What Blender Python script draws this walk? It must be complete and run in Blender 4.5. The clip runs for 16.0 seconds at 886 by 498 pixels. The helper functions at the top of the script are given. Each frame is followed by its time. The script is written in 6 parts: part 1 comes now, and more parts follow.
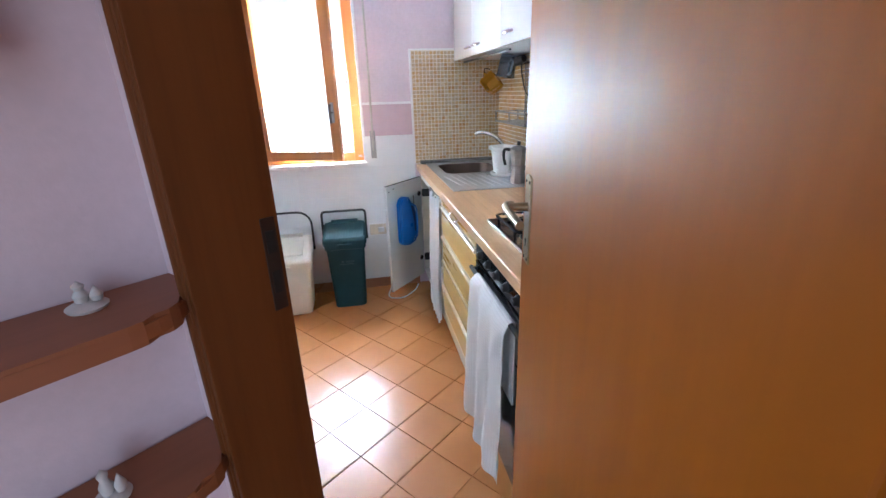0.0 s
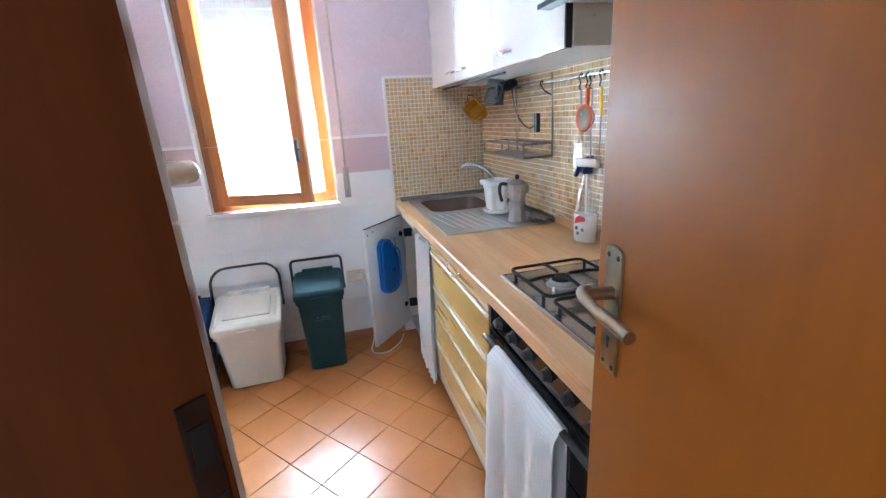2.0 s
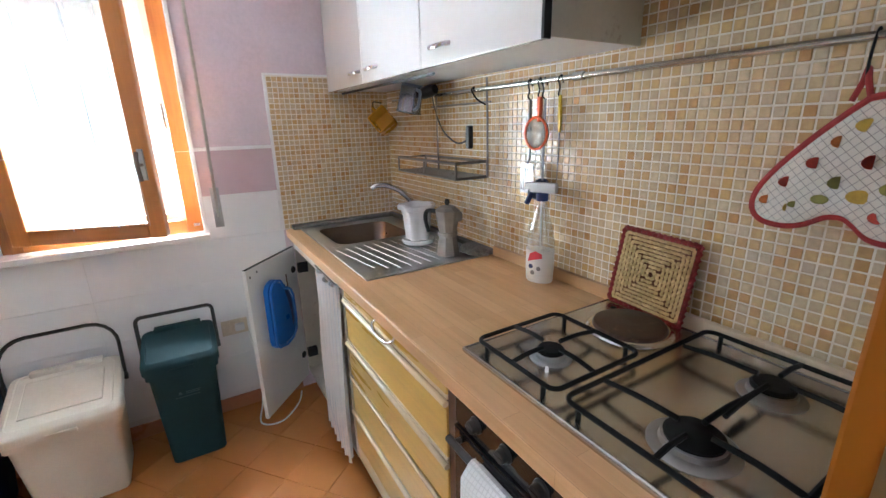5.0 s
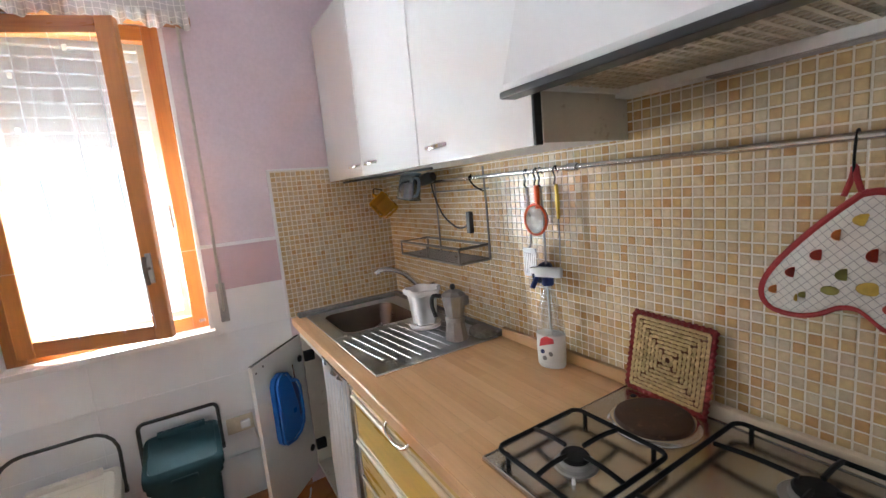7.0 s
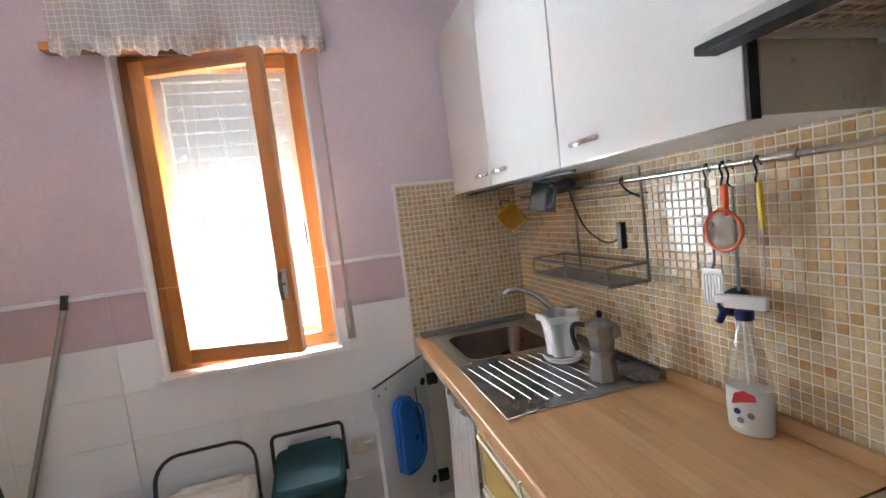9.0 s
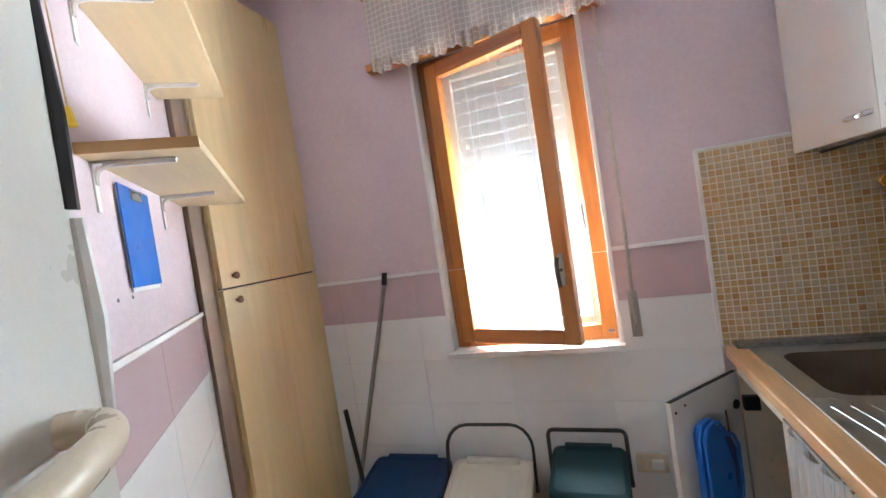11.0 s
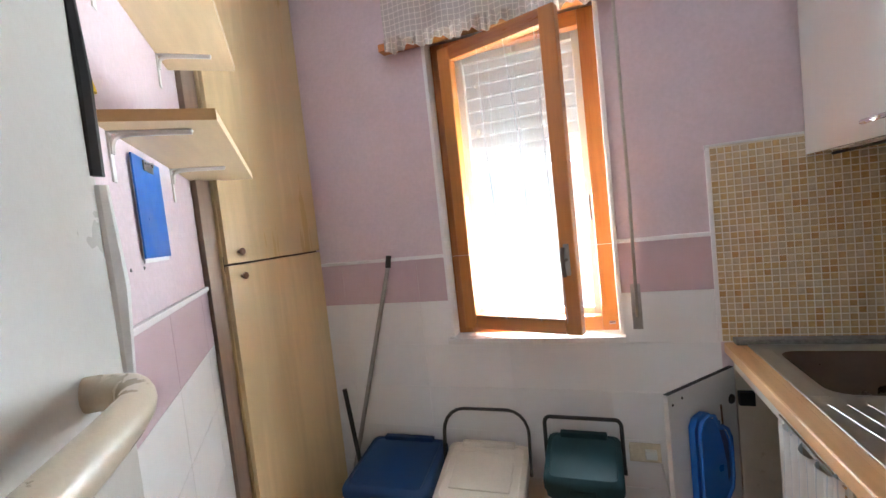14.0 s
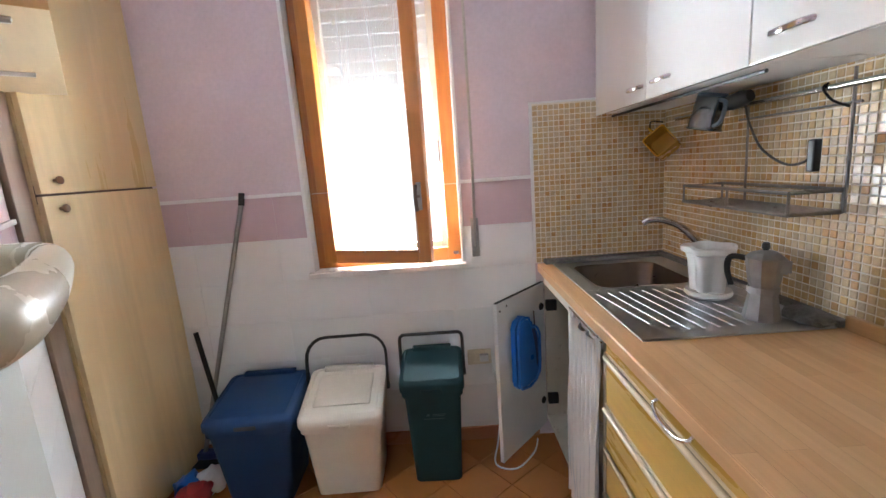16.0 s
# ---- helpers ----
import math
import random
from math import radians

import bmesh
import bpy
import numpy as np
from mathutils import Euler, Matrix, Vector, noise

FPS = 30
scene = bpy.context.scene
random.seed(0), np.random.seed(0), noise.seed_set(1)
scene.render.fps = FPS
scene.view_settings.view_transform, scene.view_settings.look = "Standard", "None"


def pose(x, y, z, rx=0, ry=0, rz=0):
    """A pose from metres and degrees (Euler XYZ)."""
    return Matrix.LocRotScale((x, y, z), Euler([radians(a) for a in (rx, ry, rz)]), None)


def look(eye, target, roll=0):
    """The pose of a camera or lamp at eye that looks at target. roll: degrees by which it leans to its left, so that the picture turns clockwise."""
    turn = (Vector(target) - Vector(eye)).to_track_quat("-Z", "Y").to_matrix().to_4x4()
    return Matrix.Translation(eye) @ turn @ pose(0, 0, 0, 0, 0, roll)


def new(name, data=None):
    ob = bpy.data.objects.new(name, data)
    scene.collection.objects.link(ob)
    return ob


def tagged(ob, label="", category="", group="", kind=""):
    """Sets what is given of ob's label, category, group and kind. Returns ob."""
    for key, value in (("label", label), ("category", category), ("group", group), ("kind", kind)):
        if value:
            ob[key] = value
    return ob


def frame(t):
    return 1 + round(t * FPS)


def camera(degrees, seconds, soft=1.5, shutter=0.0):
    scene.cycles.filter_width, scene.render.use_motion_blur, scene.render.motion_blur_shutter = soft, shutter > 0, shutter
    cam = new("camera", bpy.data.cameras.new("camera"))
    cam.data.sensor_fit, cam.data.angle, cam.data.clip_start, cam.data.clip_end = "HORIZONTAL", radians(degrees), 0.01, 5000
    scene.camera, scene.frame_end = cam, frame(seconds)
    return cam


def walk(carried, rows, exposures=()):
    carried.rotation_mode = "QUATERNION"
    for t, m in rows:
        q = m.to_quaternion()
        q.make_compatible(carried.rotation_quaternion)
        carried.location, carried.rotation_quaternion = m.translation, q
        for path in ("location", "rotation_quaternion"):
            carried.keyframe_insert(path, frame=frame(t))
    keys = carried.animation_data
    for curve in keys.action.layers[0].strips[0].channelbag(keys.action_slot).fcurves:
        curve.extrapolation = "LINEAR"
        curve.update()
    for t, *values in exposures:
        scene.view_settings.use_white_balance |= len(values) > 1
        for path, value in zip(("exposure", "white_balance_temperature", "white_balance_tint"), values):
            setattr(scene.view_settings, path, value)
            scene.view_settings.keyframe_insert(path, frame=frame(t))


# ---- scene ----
cam = camera(92.1, 16.0)
PATH = [
    (0, (0.129, 0.223, 1.368), (0.468, 2.069, 0.674), -1.6),
    (0.5, (0.121, 0.259, 1.38), (0.505, 2.121, 0.757), -1.6),
    (1, (0.111, 0.352, 1.381), (0.51, 2.215, 0.774), -2.8),
    (1.5, (0.101, 0.442, 1.407), (0.526, 2.3, 0.801), -3.7),
    (2, (0.098, 0.568, 1.383), (0.584, 2.416, 0.794), -3.4),
    (2.5, (0.118, 0.644, 1.372), (0.633, 2.486, 0.784), -3.3),
    (3, (0.131, 0.736, 1.369), (0.656, 2.574, 0.783), -3.1),
    (3.5, (0.137, 0.819, 1.366), (0.743, 2.631, 0.776), -2.3),
    (4, (0.127, 0.898, 1.365), (0.917, 2.636, 0.768), -0.7),
    (4.2, (0.123, 0.93, 1.367), (0.99, 2.63, 0.769), -0.1),
    (6.3, (0.103, 1.03, 1.447), (1.142, 2.696, 1.065), -3.4),
    (6.5, (0.108, 1.027, 1.462), (1.142, 2.703, 1.116), -4.1),
    (7, (0.117, 1.027, 1.479), (1.133, 2.725, 1.186), -5.2),
    (7.5, (0.127, 1.028, 1.493), (1.113, 2.749, 1.235), -6.7),
    (8, (0.131, 1.054, 1.492), (1.06, 2.811, 1.263), -6.6),
    (8.5, (0.144, 1.122, 1.47), (0.944, 2.945, 1.28), -6.2),
    (9, (0.169, 1.225, 1.462), (0.682, 3.151, 1.302), -6.8),
    (9.5, (0.156, 1.318, 1.462), (0.322, 3.307, 1.332), -7.9),
    (10, (0.138, 1.364, 1.441), (-0.082, 3.349, 1.353), -8.4),
    (10.2, (0.14, 1.372, 1.432), (-0.199, 3.342, 1.361), -8.5),
    (12.3, (0.069, 1.435, 1.494), (-0.81, 3.23, 1.425), -8.7),
    (12.5, (0.074, 1.432, 1.499), (-0.807, 3.227, 1.441), -8.6),
    (13, (0.079, 1.426, 1.505), (-0.8, 3.222, 1.457), -8.2),
    (13.5, (0.081, 1.416, 1.475), (-0.743, 3.237, 1.425), -7.3),
    (14, (0.089, 1.39, 1.446), (-0.585, 3.269, 1.329), -6.2),
    (14.5, (0.094, 1.348, 1.423), (-0.368, 3.284, 1.224), -5.3),
    (15, (0.111, 1.312, 1.393), (-0.118, 3.281, 1.135), -4.4),
    (15.5, (0.071, 1.272, 1.392), (-0.008, 3.243, 1.064), -4.5),
    (16, (0.081, 1.229, 1.375), (0.065, 3.193, 0.999), -4.2),
]
EXPOSURES = [(0, 1.65, 5050, 2), (3, 1.5, 5100, 2), (4.2, 1.35, 5350, 2), (6.3, 1.1, 5900, 5), (10, 0.85, 5850, 4), (13, 0.66, 6050, 6), (16, 1.0, 5850, 5)]
walk(cam, [(t, look(eye, target, roll)) for t, eye, target, roll in PATH], EXPOSURES)

# ---- light ----
world = bpy.data.worlds.new("sky")
scene.world = world
world.use_nodes = True
sky = world.node_tree.nodes.new("ShaderNodeTexSky")
sky.sky_type, sky.sun_disc, sky.sun_elevation, sky.sun_rotation = "NISHITA", False, radians(50), radians(140)
back = world.node_tree.nodes["Background"]
back.inputs["Strength"].default_value = 0.12
world.node_tree.links.new(sky.outputs["Color"], back.inputs["Color"])

sun = new("sun", bpy.data.lights.new("sun", "SUN"))
sun.data.energy, sun.data.angle, sun.data.color = 3.0, radians(0.5), (1.0, 0.95, 0.87)
sun.matrix_world = look((3, -4, 6), (0, 0, 0))


def area_lamp(name, m, width, height, watts, colour):
    """A rectangular area lamp: daylight at the window, or added fill in the hall."""
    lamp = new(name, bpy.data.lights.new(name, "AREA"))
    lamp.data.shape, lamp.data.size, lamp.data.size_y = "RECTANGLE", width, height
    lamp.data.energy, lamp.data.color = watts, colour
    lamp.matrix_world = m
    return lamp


DIAG = pose(-0.048, 0.908, 0, 0, 0, 39.2)   # local x: into the kitchen, local y: along the diagonal wall
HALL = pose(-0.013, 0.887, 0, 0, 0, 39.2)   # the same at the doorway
PASS = pose(-0.016, 0.945, 0, 0, 0, 39.2)   # the same at the hall wall with the shelves
COLD = pose(-0.013, 0.878, 0.01, 0, 0, 39.2)   # the same at the fridge
area_lamp("window_daylight", look((0.3, 3.80, 1.10), (0.3, 3.0, 1.10)), 2.4, 0.88, 185, (0.95, 0.98, 1.0))
area_lamp("window_daylight_low", look((0.25, 3.95, 0.45), (0.2, 3.0, 1.15)), 2.6, 0.9, 480, (0.95, 0.98, 1.0))
area_lamp("window_daylight_high", look((0.5, 4.35, 2.95), (-0.1, 2.7, 0.9)), 2.6, 1.3, 640, (0.95, 0.98, 1.0))
# Added hall fill, set in made-up openings; no source is known there.
area_lamp("hall_fill", HALL @ look((-1.35, -1.46, 1.35), (-1.1, 0.0, 1.2)), 0.85, 1.9, 3.6, (1.0, 0.97, 0.93))
area_lamp("hall_fill_end", HALL @ look((-2.75, -0.45, 1.35), (0, -0.45, 1.2)), 0.85, 1.9, 4.0, (1.0, 0.97, 0.93))

# ---- helpers of the scene ----
def V(*a):
    return Vector(a)


def part(name, bm, material, parent=None, label="", smooth=False):
    """Links a bmesh as one mesh object, under a thing or a part."""
    me = bpy.data.meshes.new(name)
    bmesh.ops.recalc_face_normals(bm, faces=bm.faces[:])
    bm.to_mesh(me)
    bm.free()
    me.materials.append(material)
    if smooth:
        for p in me.polygons:
            p.use_smooth = True
        me.set_sharp_from_angle(angle=radians(38))
    ob = new(name, me)
    if parent is not None:
        ob.parent = parent
    if label:
        tagged(ob, label)
    return ob


def thing(name, m, label, category, group=""):
    ob = new(name)
    ob.empty_display_size = 0.05
    ob.matrix_world = m
    return tagged(ob, label, category, group)


def structure(name, bm, material, label, m=None, category="wall"):
    ob = part(name, bm, material)
    if m is not None:
        ob.matrix_world = m
    return tagged(ob, label, category, "", "structure")


def box(x0, y0, z0, x1, y1, z1, bevel=0.0, bm=None, seg=2):
    """A box between two corners, its edges rounded."""
    own = bmesh.new()
    bmesh.ops.create_cube(own, size=1)
    for v in own.verts:
        v.co = V((x0 + x1) / 2 + v.co.x * (x1 - x0), (y0 + y1) / 2 + v.co.y * (y1 - y0), (z0 + z1) / 2 + v.co.z * (z1 - z0))
    if bevel:
        bmesh.ops.bevel(own, geom=own.edges[:], offset=bevel, segments=seg, affect="EDGES", profile=0.6)
    if bm is None:
        return own
    join(bm, own)
    return bm


def join(bm, other, m=None):
    if m is not None:
        bmesh.ops.transform(other, matrix=m, verts=other.verts[:])
    made = {v: bm.verts.new(v.co) for v in other.verts}
    for f in other.faces:
        try:
            bm.faces.new([made[v] for v in f.verts])
        except ValueError:
            pass
    other.free()
    return bm


def lathe(profile, seg=32, bm=None, centre=(0, 0, 0)):
    """A turned body from (radius, height) pairs round z."""
    bm = bm or bmesh.new()
    rings = []
    for r, z in profile:
        if r < 1e-5:
            rings.append([bm.verts.new(V(centre[0], centre[1], centre[2] + z))])
        else:
            rings.append([bm.verts.new(V(centre[0] + r * math.cos(2 * math.pi * k / seg), centre[1] + r * math.sin(2 * math.pi * k / seg), centre[2] + z)) for k in range(seg)])
    for a, b in zip(rings, rings[1:]):
        for k in range(seg):
            q = [a[k % len(a)], a[(k + 1) % len(a)], b[(k + 1) % len(b)], b[k % len(b)]]
            q = list(dict.fromkeys(q))
            if len(q) > 2:
                bm.faces.new(q)
    return bm


def smooth_points(pts, steps=6):
    """Catmull-Rom through the points."""
    pts = [Vector(p) for p in pts]
    out = []
    for i in range(len(pts) - 1):
        p0, p1, p2, p3 = pts[max(i - 1, 0)], pts[i], pts[i + 1], pts[min(i + 2, len(pts) - 1)]
        for k in range(steps):
            t = k / steps
            out.append(0.5 * (2 * p1 + (p2 - p0) * t + (2 * p0 - 5 * p1 + 4 * p2 - p3) * t * t + (3 * p1 - p0 - 3 * p2 + p3) * t ** 3))
    return out + [pts[-1]]


def tube(pts, r, seg=8, bm=None, flat=1.0, cap=True):
    """A round bar along points; r is one radius or one for each point; flat squeezes it."""
    bm = bm or bmesh.new()
    pts = [Vector(p) for p in pts]
    n = len(pts)
    rs = r if isinstance(r, (list, tuple)) else [r] * n
    rings, side = [], None
    for i, p in enumerate(pts):
        d = (pts[min(i + 1, n - 1)] - pts[max(i - 1, 0)]).normalized()
        if side is None:
            side = d.orthogonal().normalized()
            if abs(d.z) < 0.9:
                side = d.cross(V(0, 0, 1)).normalized()
        side = (side - d * side.dot(d)).normalized()
        up = d.cross(side)
        rings.append([bm.verts.new(p + rs[i] * (math.cos(2 * math.pi * k / seg) * side + flat * math.sin(2 * math.pi * k / seg) * up)) for k in range(seg)])
    for a, b in zip(rings, rings[1:]):
        for k in range(seg):
            bm.faces.new([a[k], a[(k + 1) % seg], b[(k + 1) % seg], b[k]])
    if cap:
        bm.faces.new(rings[0])
        bm.faces.new(list(reversed(rings[-1])))
    return bm


def prism(outline, z0, z1, bm=None, bevel=0.0):
    """An outline in x and y, drawn up from z0 to z1."""
    own = bmesh.new()
    low = [own.verts.new(V(x, y, z0)) for x, y in outline]
    top = [own.verts.new(V(x, y, z1)) for x, y in outline]
    own.faces.new(list(reversed(low)))
    own.faces.new(top)
    for k in range(len(low)):
        own.faces.new([low[k], low[(k + 1) % len(low)], top[(k + 1) % len(low)], top[k]])
    if bevel:
        rim = [e for e in own.edges if abs(e.verts[0].co.z - e.verts[1].co.z) < 1e-6]
        bmesh.ops.bevel(own, geom=rim, offset=bevel, segments=2, affect="EDGES")
    if bm is None:
        return own
    return join(bm, own)


def wall_with_hole(x0, x1, z0, z1, y0, y1, hx0, hx1, hz0, hz1):
    """A wall along x with one opening through it."""
    bm = box(x0, y0, z0, hx0, y1, z1)
    box(hx1, y0, z0, x1, y1, z1, bm=bm)
    if hz0 > z0:
        box(hx0, y0, z0, hx1, y1, hz0, bm=bm)
    box(hx0, y0, hz1, hx1, y1, z1, bm=bm)
    return bm


def frame_bars(x0, x1, z0, z1, y0, y1, w, bevel=0.004):
    """Four bars of a frame, as bmeshes: left, right, bottom, top."""
    return (box(x0, y0, z0, x0 + w, y1, z1, bevel), box(x1 - w, y0, z0, x1, y1, z1, bevel),
            box(x0 + w, y0 + 0.001, z0, x1 - w, y1 - 0.001, z0 + w, bevel), box(x0 + w, y0 + 0.001, z1 - w, x1 - w, y1 - 0.001, z1, bevel))


# ---- materials ----
def base_material(name, rough, metal=0.0):
    m = bpy.data.materials.new(name)
    m.use_nodes = True
    b = m.node_tree.nodes["Principled BSDF"]
    b.inputs["Roughness"].default_value, b.inputs["Metallic"].default_value = rough, metal
    return m, m.node_tree.nodes, m.node_tree.links, b


def noise_node(nt, links, coord, scale, detail=4.0, rough=0.55, stretch=(1, 1, 1)):
    mp = nt.new("ShaderNodeMapping")
    mp.inputs["Scale"].default_value = stretch
    links.new(coord, mp.inputs["Vector"])
    n = nt.new("ShaderNodeTexNoise")
    n.inputs["Scale"].default_value, n.inputs["Detail"].default_value, n.inputs["Roughness"].default_value = scale, detail, rough
    links.new(mp.outputs["Vector"], n.inputs["Vector"])
    return n.outputs["Fac"]


def ramp(nt, links, fac, stops):
    r = nt.new("ShaderNodeValToRGB")
    el = r.color_ramp.elements
    while len(el) < len(stops):
        el.new(0.5)
    for e, (p, c) in zip(el, stops):
        e.position, e.color = p, (*c, 1)
    links.new(fac, r.inputs["Fac"])
    return r.outputs["Color"]


def shifted(nt, links):
    """Object coordinates, moved by a random step for each object."""
    tc, oi, sc, ad = nt.new("ShaderNodeTexCoord"), nt.new("ShaderNodeObjectInfo"), nt.new("ShaderNodeMath"), nt.new("ShaderNodeVectorMath")
    sc.operation, sc.inputs[1].default_value, ad.operation = "MULTIPLY", 37.0, "ADD"
    links.new(oi.outputs["Random"], sc.inputs[0])
    links.new(tc.outputs["Object"], ad.inputs[0])
    links.new(sc.outputs[0], ad.inputs[1])
    return ad.outputs[0], oi.outputs["Random"]


def mul(c, k):
    return tuple(min(1.0, v * k) for v in c)


def add_bump(nt, links, b, fac, strength, distance):
    bp = nt.new("ShaderNodeBump")
    bp.inputs["Strength"].default_value, bp.inputs["Distance"].default_value = strength, distance
    links.new(fac, bp.inputs["Height"])
    links.new(bp.outputs["Normal"], b.inputs["Normal"])


def mat(name, col, rough=0.5, metal=0.0, var=0.1, scale=6.0, fine=0.05, bump=0.0, bscale=150.0, bdist=0.002, coat=0.0, rvar=0.1, dirt=None, dirt_at=0.62):
    """A plain surface with broad and fine unevenness, and stains where dirt gives their colour."""
    m, nt, links, b = base_material(name, rough, metal)
    co, rnd = shifted(nt, links)
    big, small = noise_node(nt, links, co, scale, 5), noise_node(nt, links, co, scale * 22, 3)
    c1 = ramp(nt, links, big, [(0.3, mul(col, 1 - var)), (0.7, mul(col, 1 + var * 0.6))])
    mx = nt.new("ShaderNodeMix")
    mx.data_type, mx.blend_type = "RGBA", "MULTIPLY"
    mx.inputs["Factor"].default_value = 1.0
    links.new(c1, mx.inputs["A"])
    links.new(ramp(nt, links, small, [(0.3, (1 - fine,) * 3), (0.7, (1, 1, 1))]), mx.inputs["B"])
    out = mx.outputs["Result"]
    if dirt:
        dm = nt.new("ShaderNodeMix")
        dm.data_type = "RGBA"
        links.new(ramp(nt, links, noise_node(nt, links, co, scale * 2.7, 8, 0.7), [(dirt_at, (0, 0, 0)), (dirt_at + 0.14, (0.8, 0.8, 0.8))]), dm.inputs["Factor"])
        links.new(out, dm.inputs["A"])
        dm.inputs["B"].default_value = (*dirt, 1)
        out = dm.outputs["Result"]
    links.new(out, b.inputs["Base Color"])
    links.new(ramp(nt, links, big, [(0.25, (max(rough - rvar, 0.02),) * 3), (0.75, (min(rough + rvar, 1),) * 3)]), b.inputs["Roughness"])
    if coat:
        b.inputs["Coat Weight"].default_value, b.inputs["Coat Roughness"].default_value = coat, 0.12
    if bump:
        add_bump(nt, links, b, noise_node(nt, links, co, bscale, 4), bump, bdist)
    return m


def wood(name, dark, light, along="z", scale=5.0, stretch=14.0, rough=0.4, coat=0.0, bump=0.1, rvar=0.08, tone=0.12):
    """Grain drawn out along one axis."""
    m, nt, links, b = base_material(name, rough)
    co, rnd = shifted(nt, links)
    st = {"x": (1 / stretch, 1, 1), "y": (1, 1 / stretch, 1), "z": (1, 1, 1 / stretch)}[along]
    wide, thin = noise_node(nt, links, co, scale, 6, 0.6, st), noise_node(nt, links, co, scale * 9, 4, 0.6, st)
    add = nt.new("ShaderNodeMath")
    add.operation, add.inputs[1].default_value = "MULTIPLY_ADD", 0.35
    links.new(thin, add.inputs[0])
    links.new(wide, add.inputs[2])
    c = ramp(nt, links, add.outputs[0], [(0.45, dark), (0.66, mul(light, 0.85)), (0.85, light)])
    mx = nt.new("ShaderNodeMix")
    mx.data_type, mx.blend_type = "RGBA", "MULTIPLY"
    mx.inputs["Factor"].default_value = 1.0
    links.new(c, mx.inputs["A"])
    links.new(ramp(nt, links, rnd, [(0, (1 - tone,) * 3), (1, (1, 1, 1))]), mx.inputs["B"])
    links.new(mx.outputs["Result"], b.inputs["Base Color"])
    links.new(ramp(nt, links, wide, [(0.3, (max(rough - rvar, 0.02),) * 3), (0.7, (rough + rvar,) * 3)]), b.inputs["Roughness"])
    if coat:
        b.inputs["Coat Weight"].default_value, b.inputs["Coat Roughness"].default_value = coat, 0.15
    if bump:
        add_bump(nt, links, b, add.outputs[0], bump, 0.001)
    return m


def staves(name, c1, c2, rough=0.3):
    """Butcher-block board: short staves glued side by side along y."""
    m, nt, links, b = base_material(name, rough)
    tc = nt.new("ShaderNodeTexCoord")
    mp = nt.new("ShaderNodeMapping")
    mp.inputs["Rotation"].default_value = (0, 0, radians(90))
    links.new(tc.outputs["Object"], mp.inputs["Vector"])
    br = nt.new("ShaderNodeTexBrick")
    br.offset, br.offset_frequency = 0.37, 2
    for k, v in (("Scale", 1.0), ("Mortar Size", 0.0004), ("Mortar Smooth", 0.3), ("Bias", 0.0), ("Brick Width", 0.34), ("Row Height", 0.042)):
        br.inputs[k].default_value = v
    br.inputs["Color1"].default_value, br.inputs["Color2"].default_value = (*c1, 1), (*c2, 1)
    br.inputs["Mortar"].default_value = (*mul(c1, 0.75), 1)
    links.new(mp.outputs["Vector"], br.inputs["Vector"])
    grain = noise_node(nt, links, tc.outputs["Object"], 60, 5, 0.6, (1, 0.06, 1))
    mx = nt.new("ShaderNodeMix")
    mx.data_type, mx.blend_type = "RGBA", "MULTIPLY"
    mx.inputs["Factor"].default_value = 1.0
    links.new(br.outputs["Color"], mx.inputs["A"])
    links.new(ramp(nt, links, grain, [(0.3, (0.87, 0.84, 0.80)), (0.62, (1, 1, 1))]), mx.inputs["B"])
    links.new(mx.outputs["Result"], b.inputs["Base Color"])
    wear = noise_node(nt, links, tc.outputs["Object"], 7, 5)
    links.new(ramp(nt, links, wear, [(0.3, (rough,) * 3), (0.7, (rough + 0.05,) * 3)]), b.inputs["Roughness"])
    add_bump(nt, links, b, grain, 0.08, 0.001)
    return m


def pieces(name, stops, rough=0.3, mottled=0.12, scale=60.0, island=False, bump=0.1, rvar=0.25):
    """Tiles, each of its own tone."""
    m, nt, links, b = base_material(name, rough)
    co, rnd = shifted(nt, links)
    if island:
        g = nt.new("ShaderNodeNewGeometry")
        rnd = g.outputs["Random Per Island"]
    mo = noise_node(nt, links, co, scale, 4)
    mx = nt.new("ShaderNodeMix")
    mx.data_type, mx.blend_type = "RGBA", "MULTIPLY"
    mx.inputs["Factor"].default_value = 1.0
    links.new(ramp(nt, links, rnd, stops), mx.inputs["A"])
    links.new(ramp(nt, links, mo, [(0.3, (1 - mottled,) * 3), (0.7, (1, 1, 1))]), mx.inputs["B"])
    links.new(mx.outputs["Result"], b.inputs["Base Color"])
    links.new(ramp(nt, links, mo, [(0.3, (rough * (1 - rvar),) * 3), (0.7, (rough * (1 + rvar),) * 3)]), b.inputs["Roughness"])
    add_bump(nt, links, b, mo, bump, 0.001)
    return m


def clear(name, tint=(1, 1, 1), rough=0.02, weight=0.9):
    """Thin glass or clear plastic: lets most light straight through."""
    m = bpy.data.materials.new(name)
    m.use_nodes = True
    nt, links = m.node_tree.nodes, m.node_tree.links
    nt.clear()
    o, t, g, x = nt.new("ShaderNodeOutputMaterial"), nt.new("ShaderNodeBsdfTransparent"), nt.new("ShaderNodeBsdfGlossy"), nt.new("ShaderNodeMixShader")
    t.inputs["Color"].default_value, g.inputs["Roughness"].default_value = (*tint, 1), rough
    x.inputs["Fac"].default_value = 1 - weight
    links.new(t.outputs[0], x.inputs[1])
    links.new(g.outputs[0], x.inputs[2])
    links.new(x.outputs[0], o.inputs["Surface"])
    return m


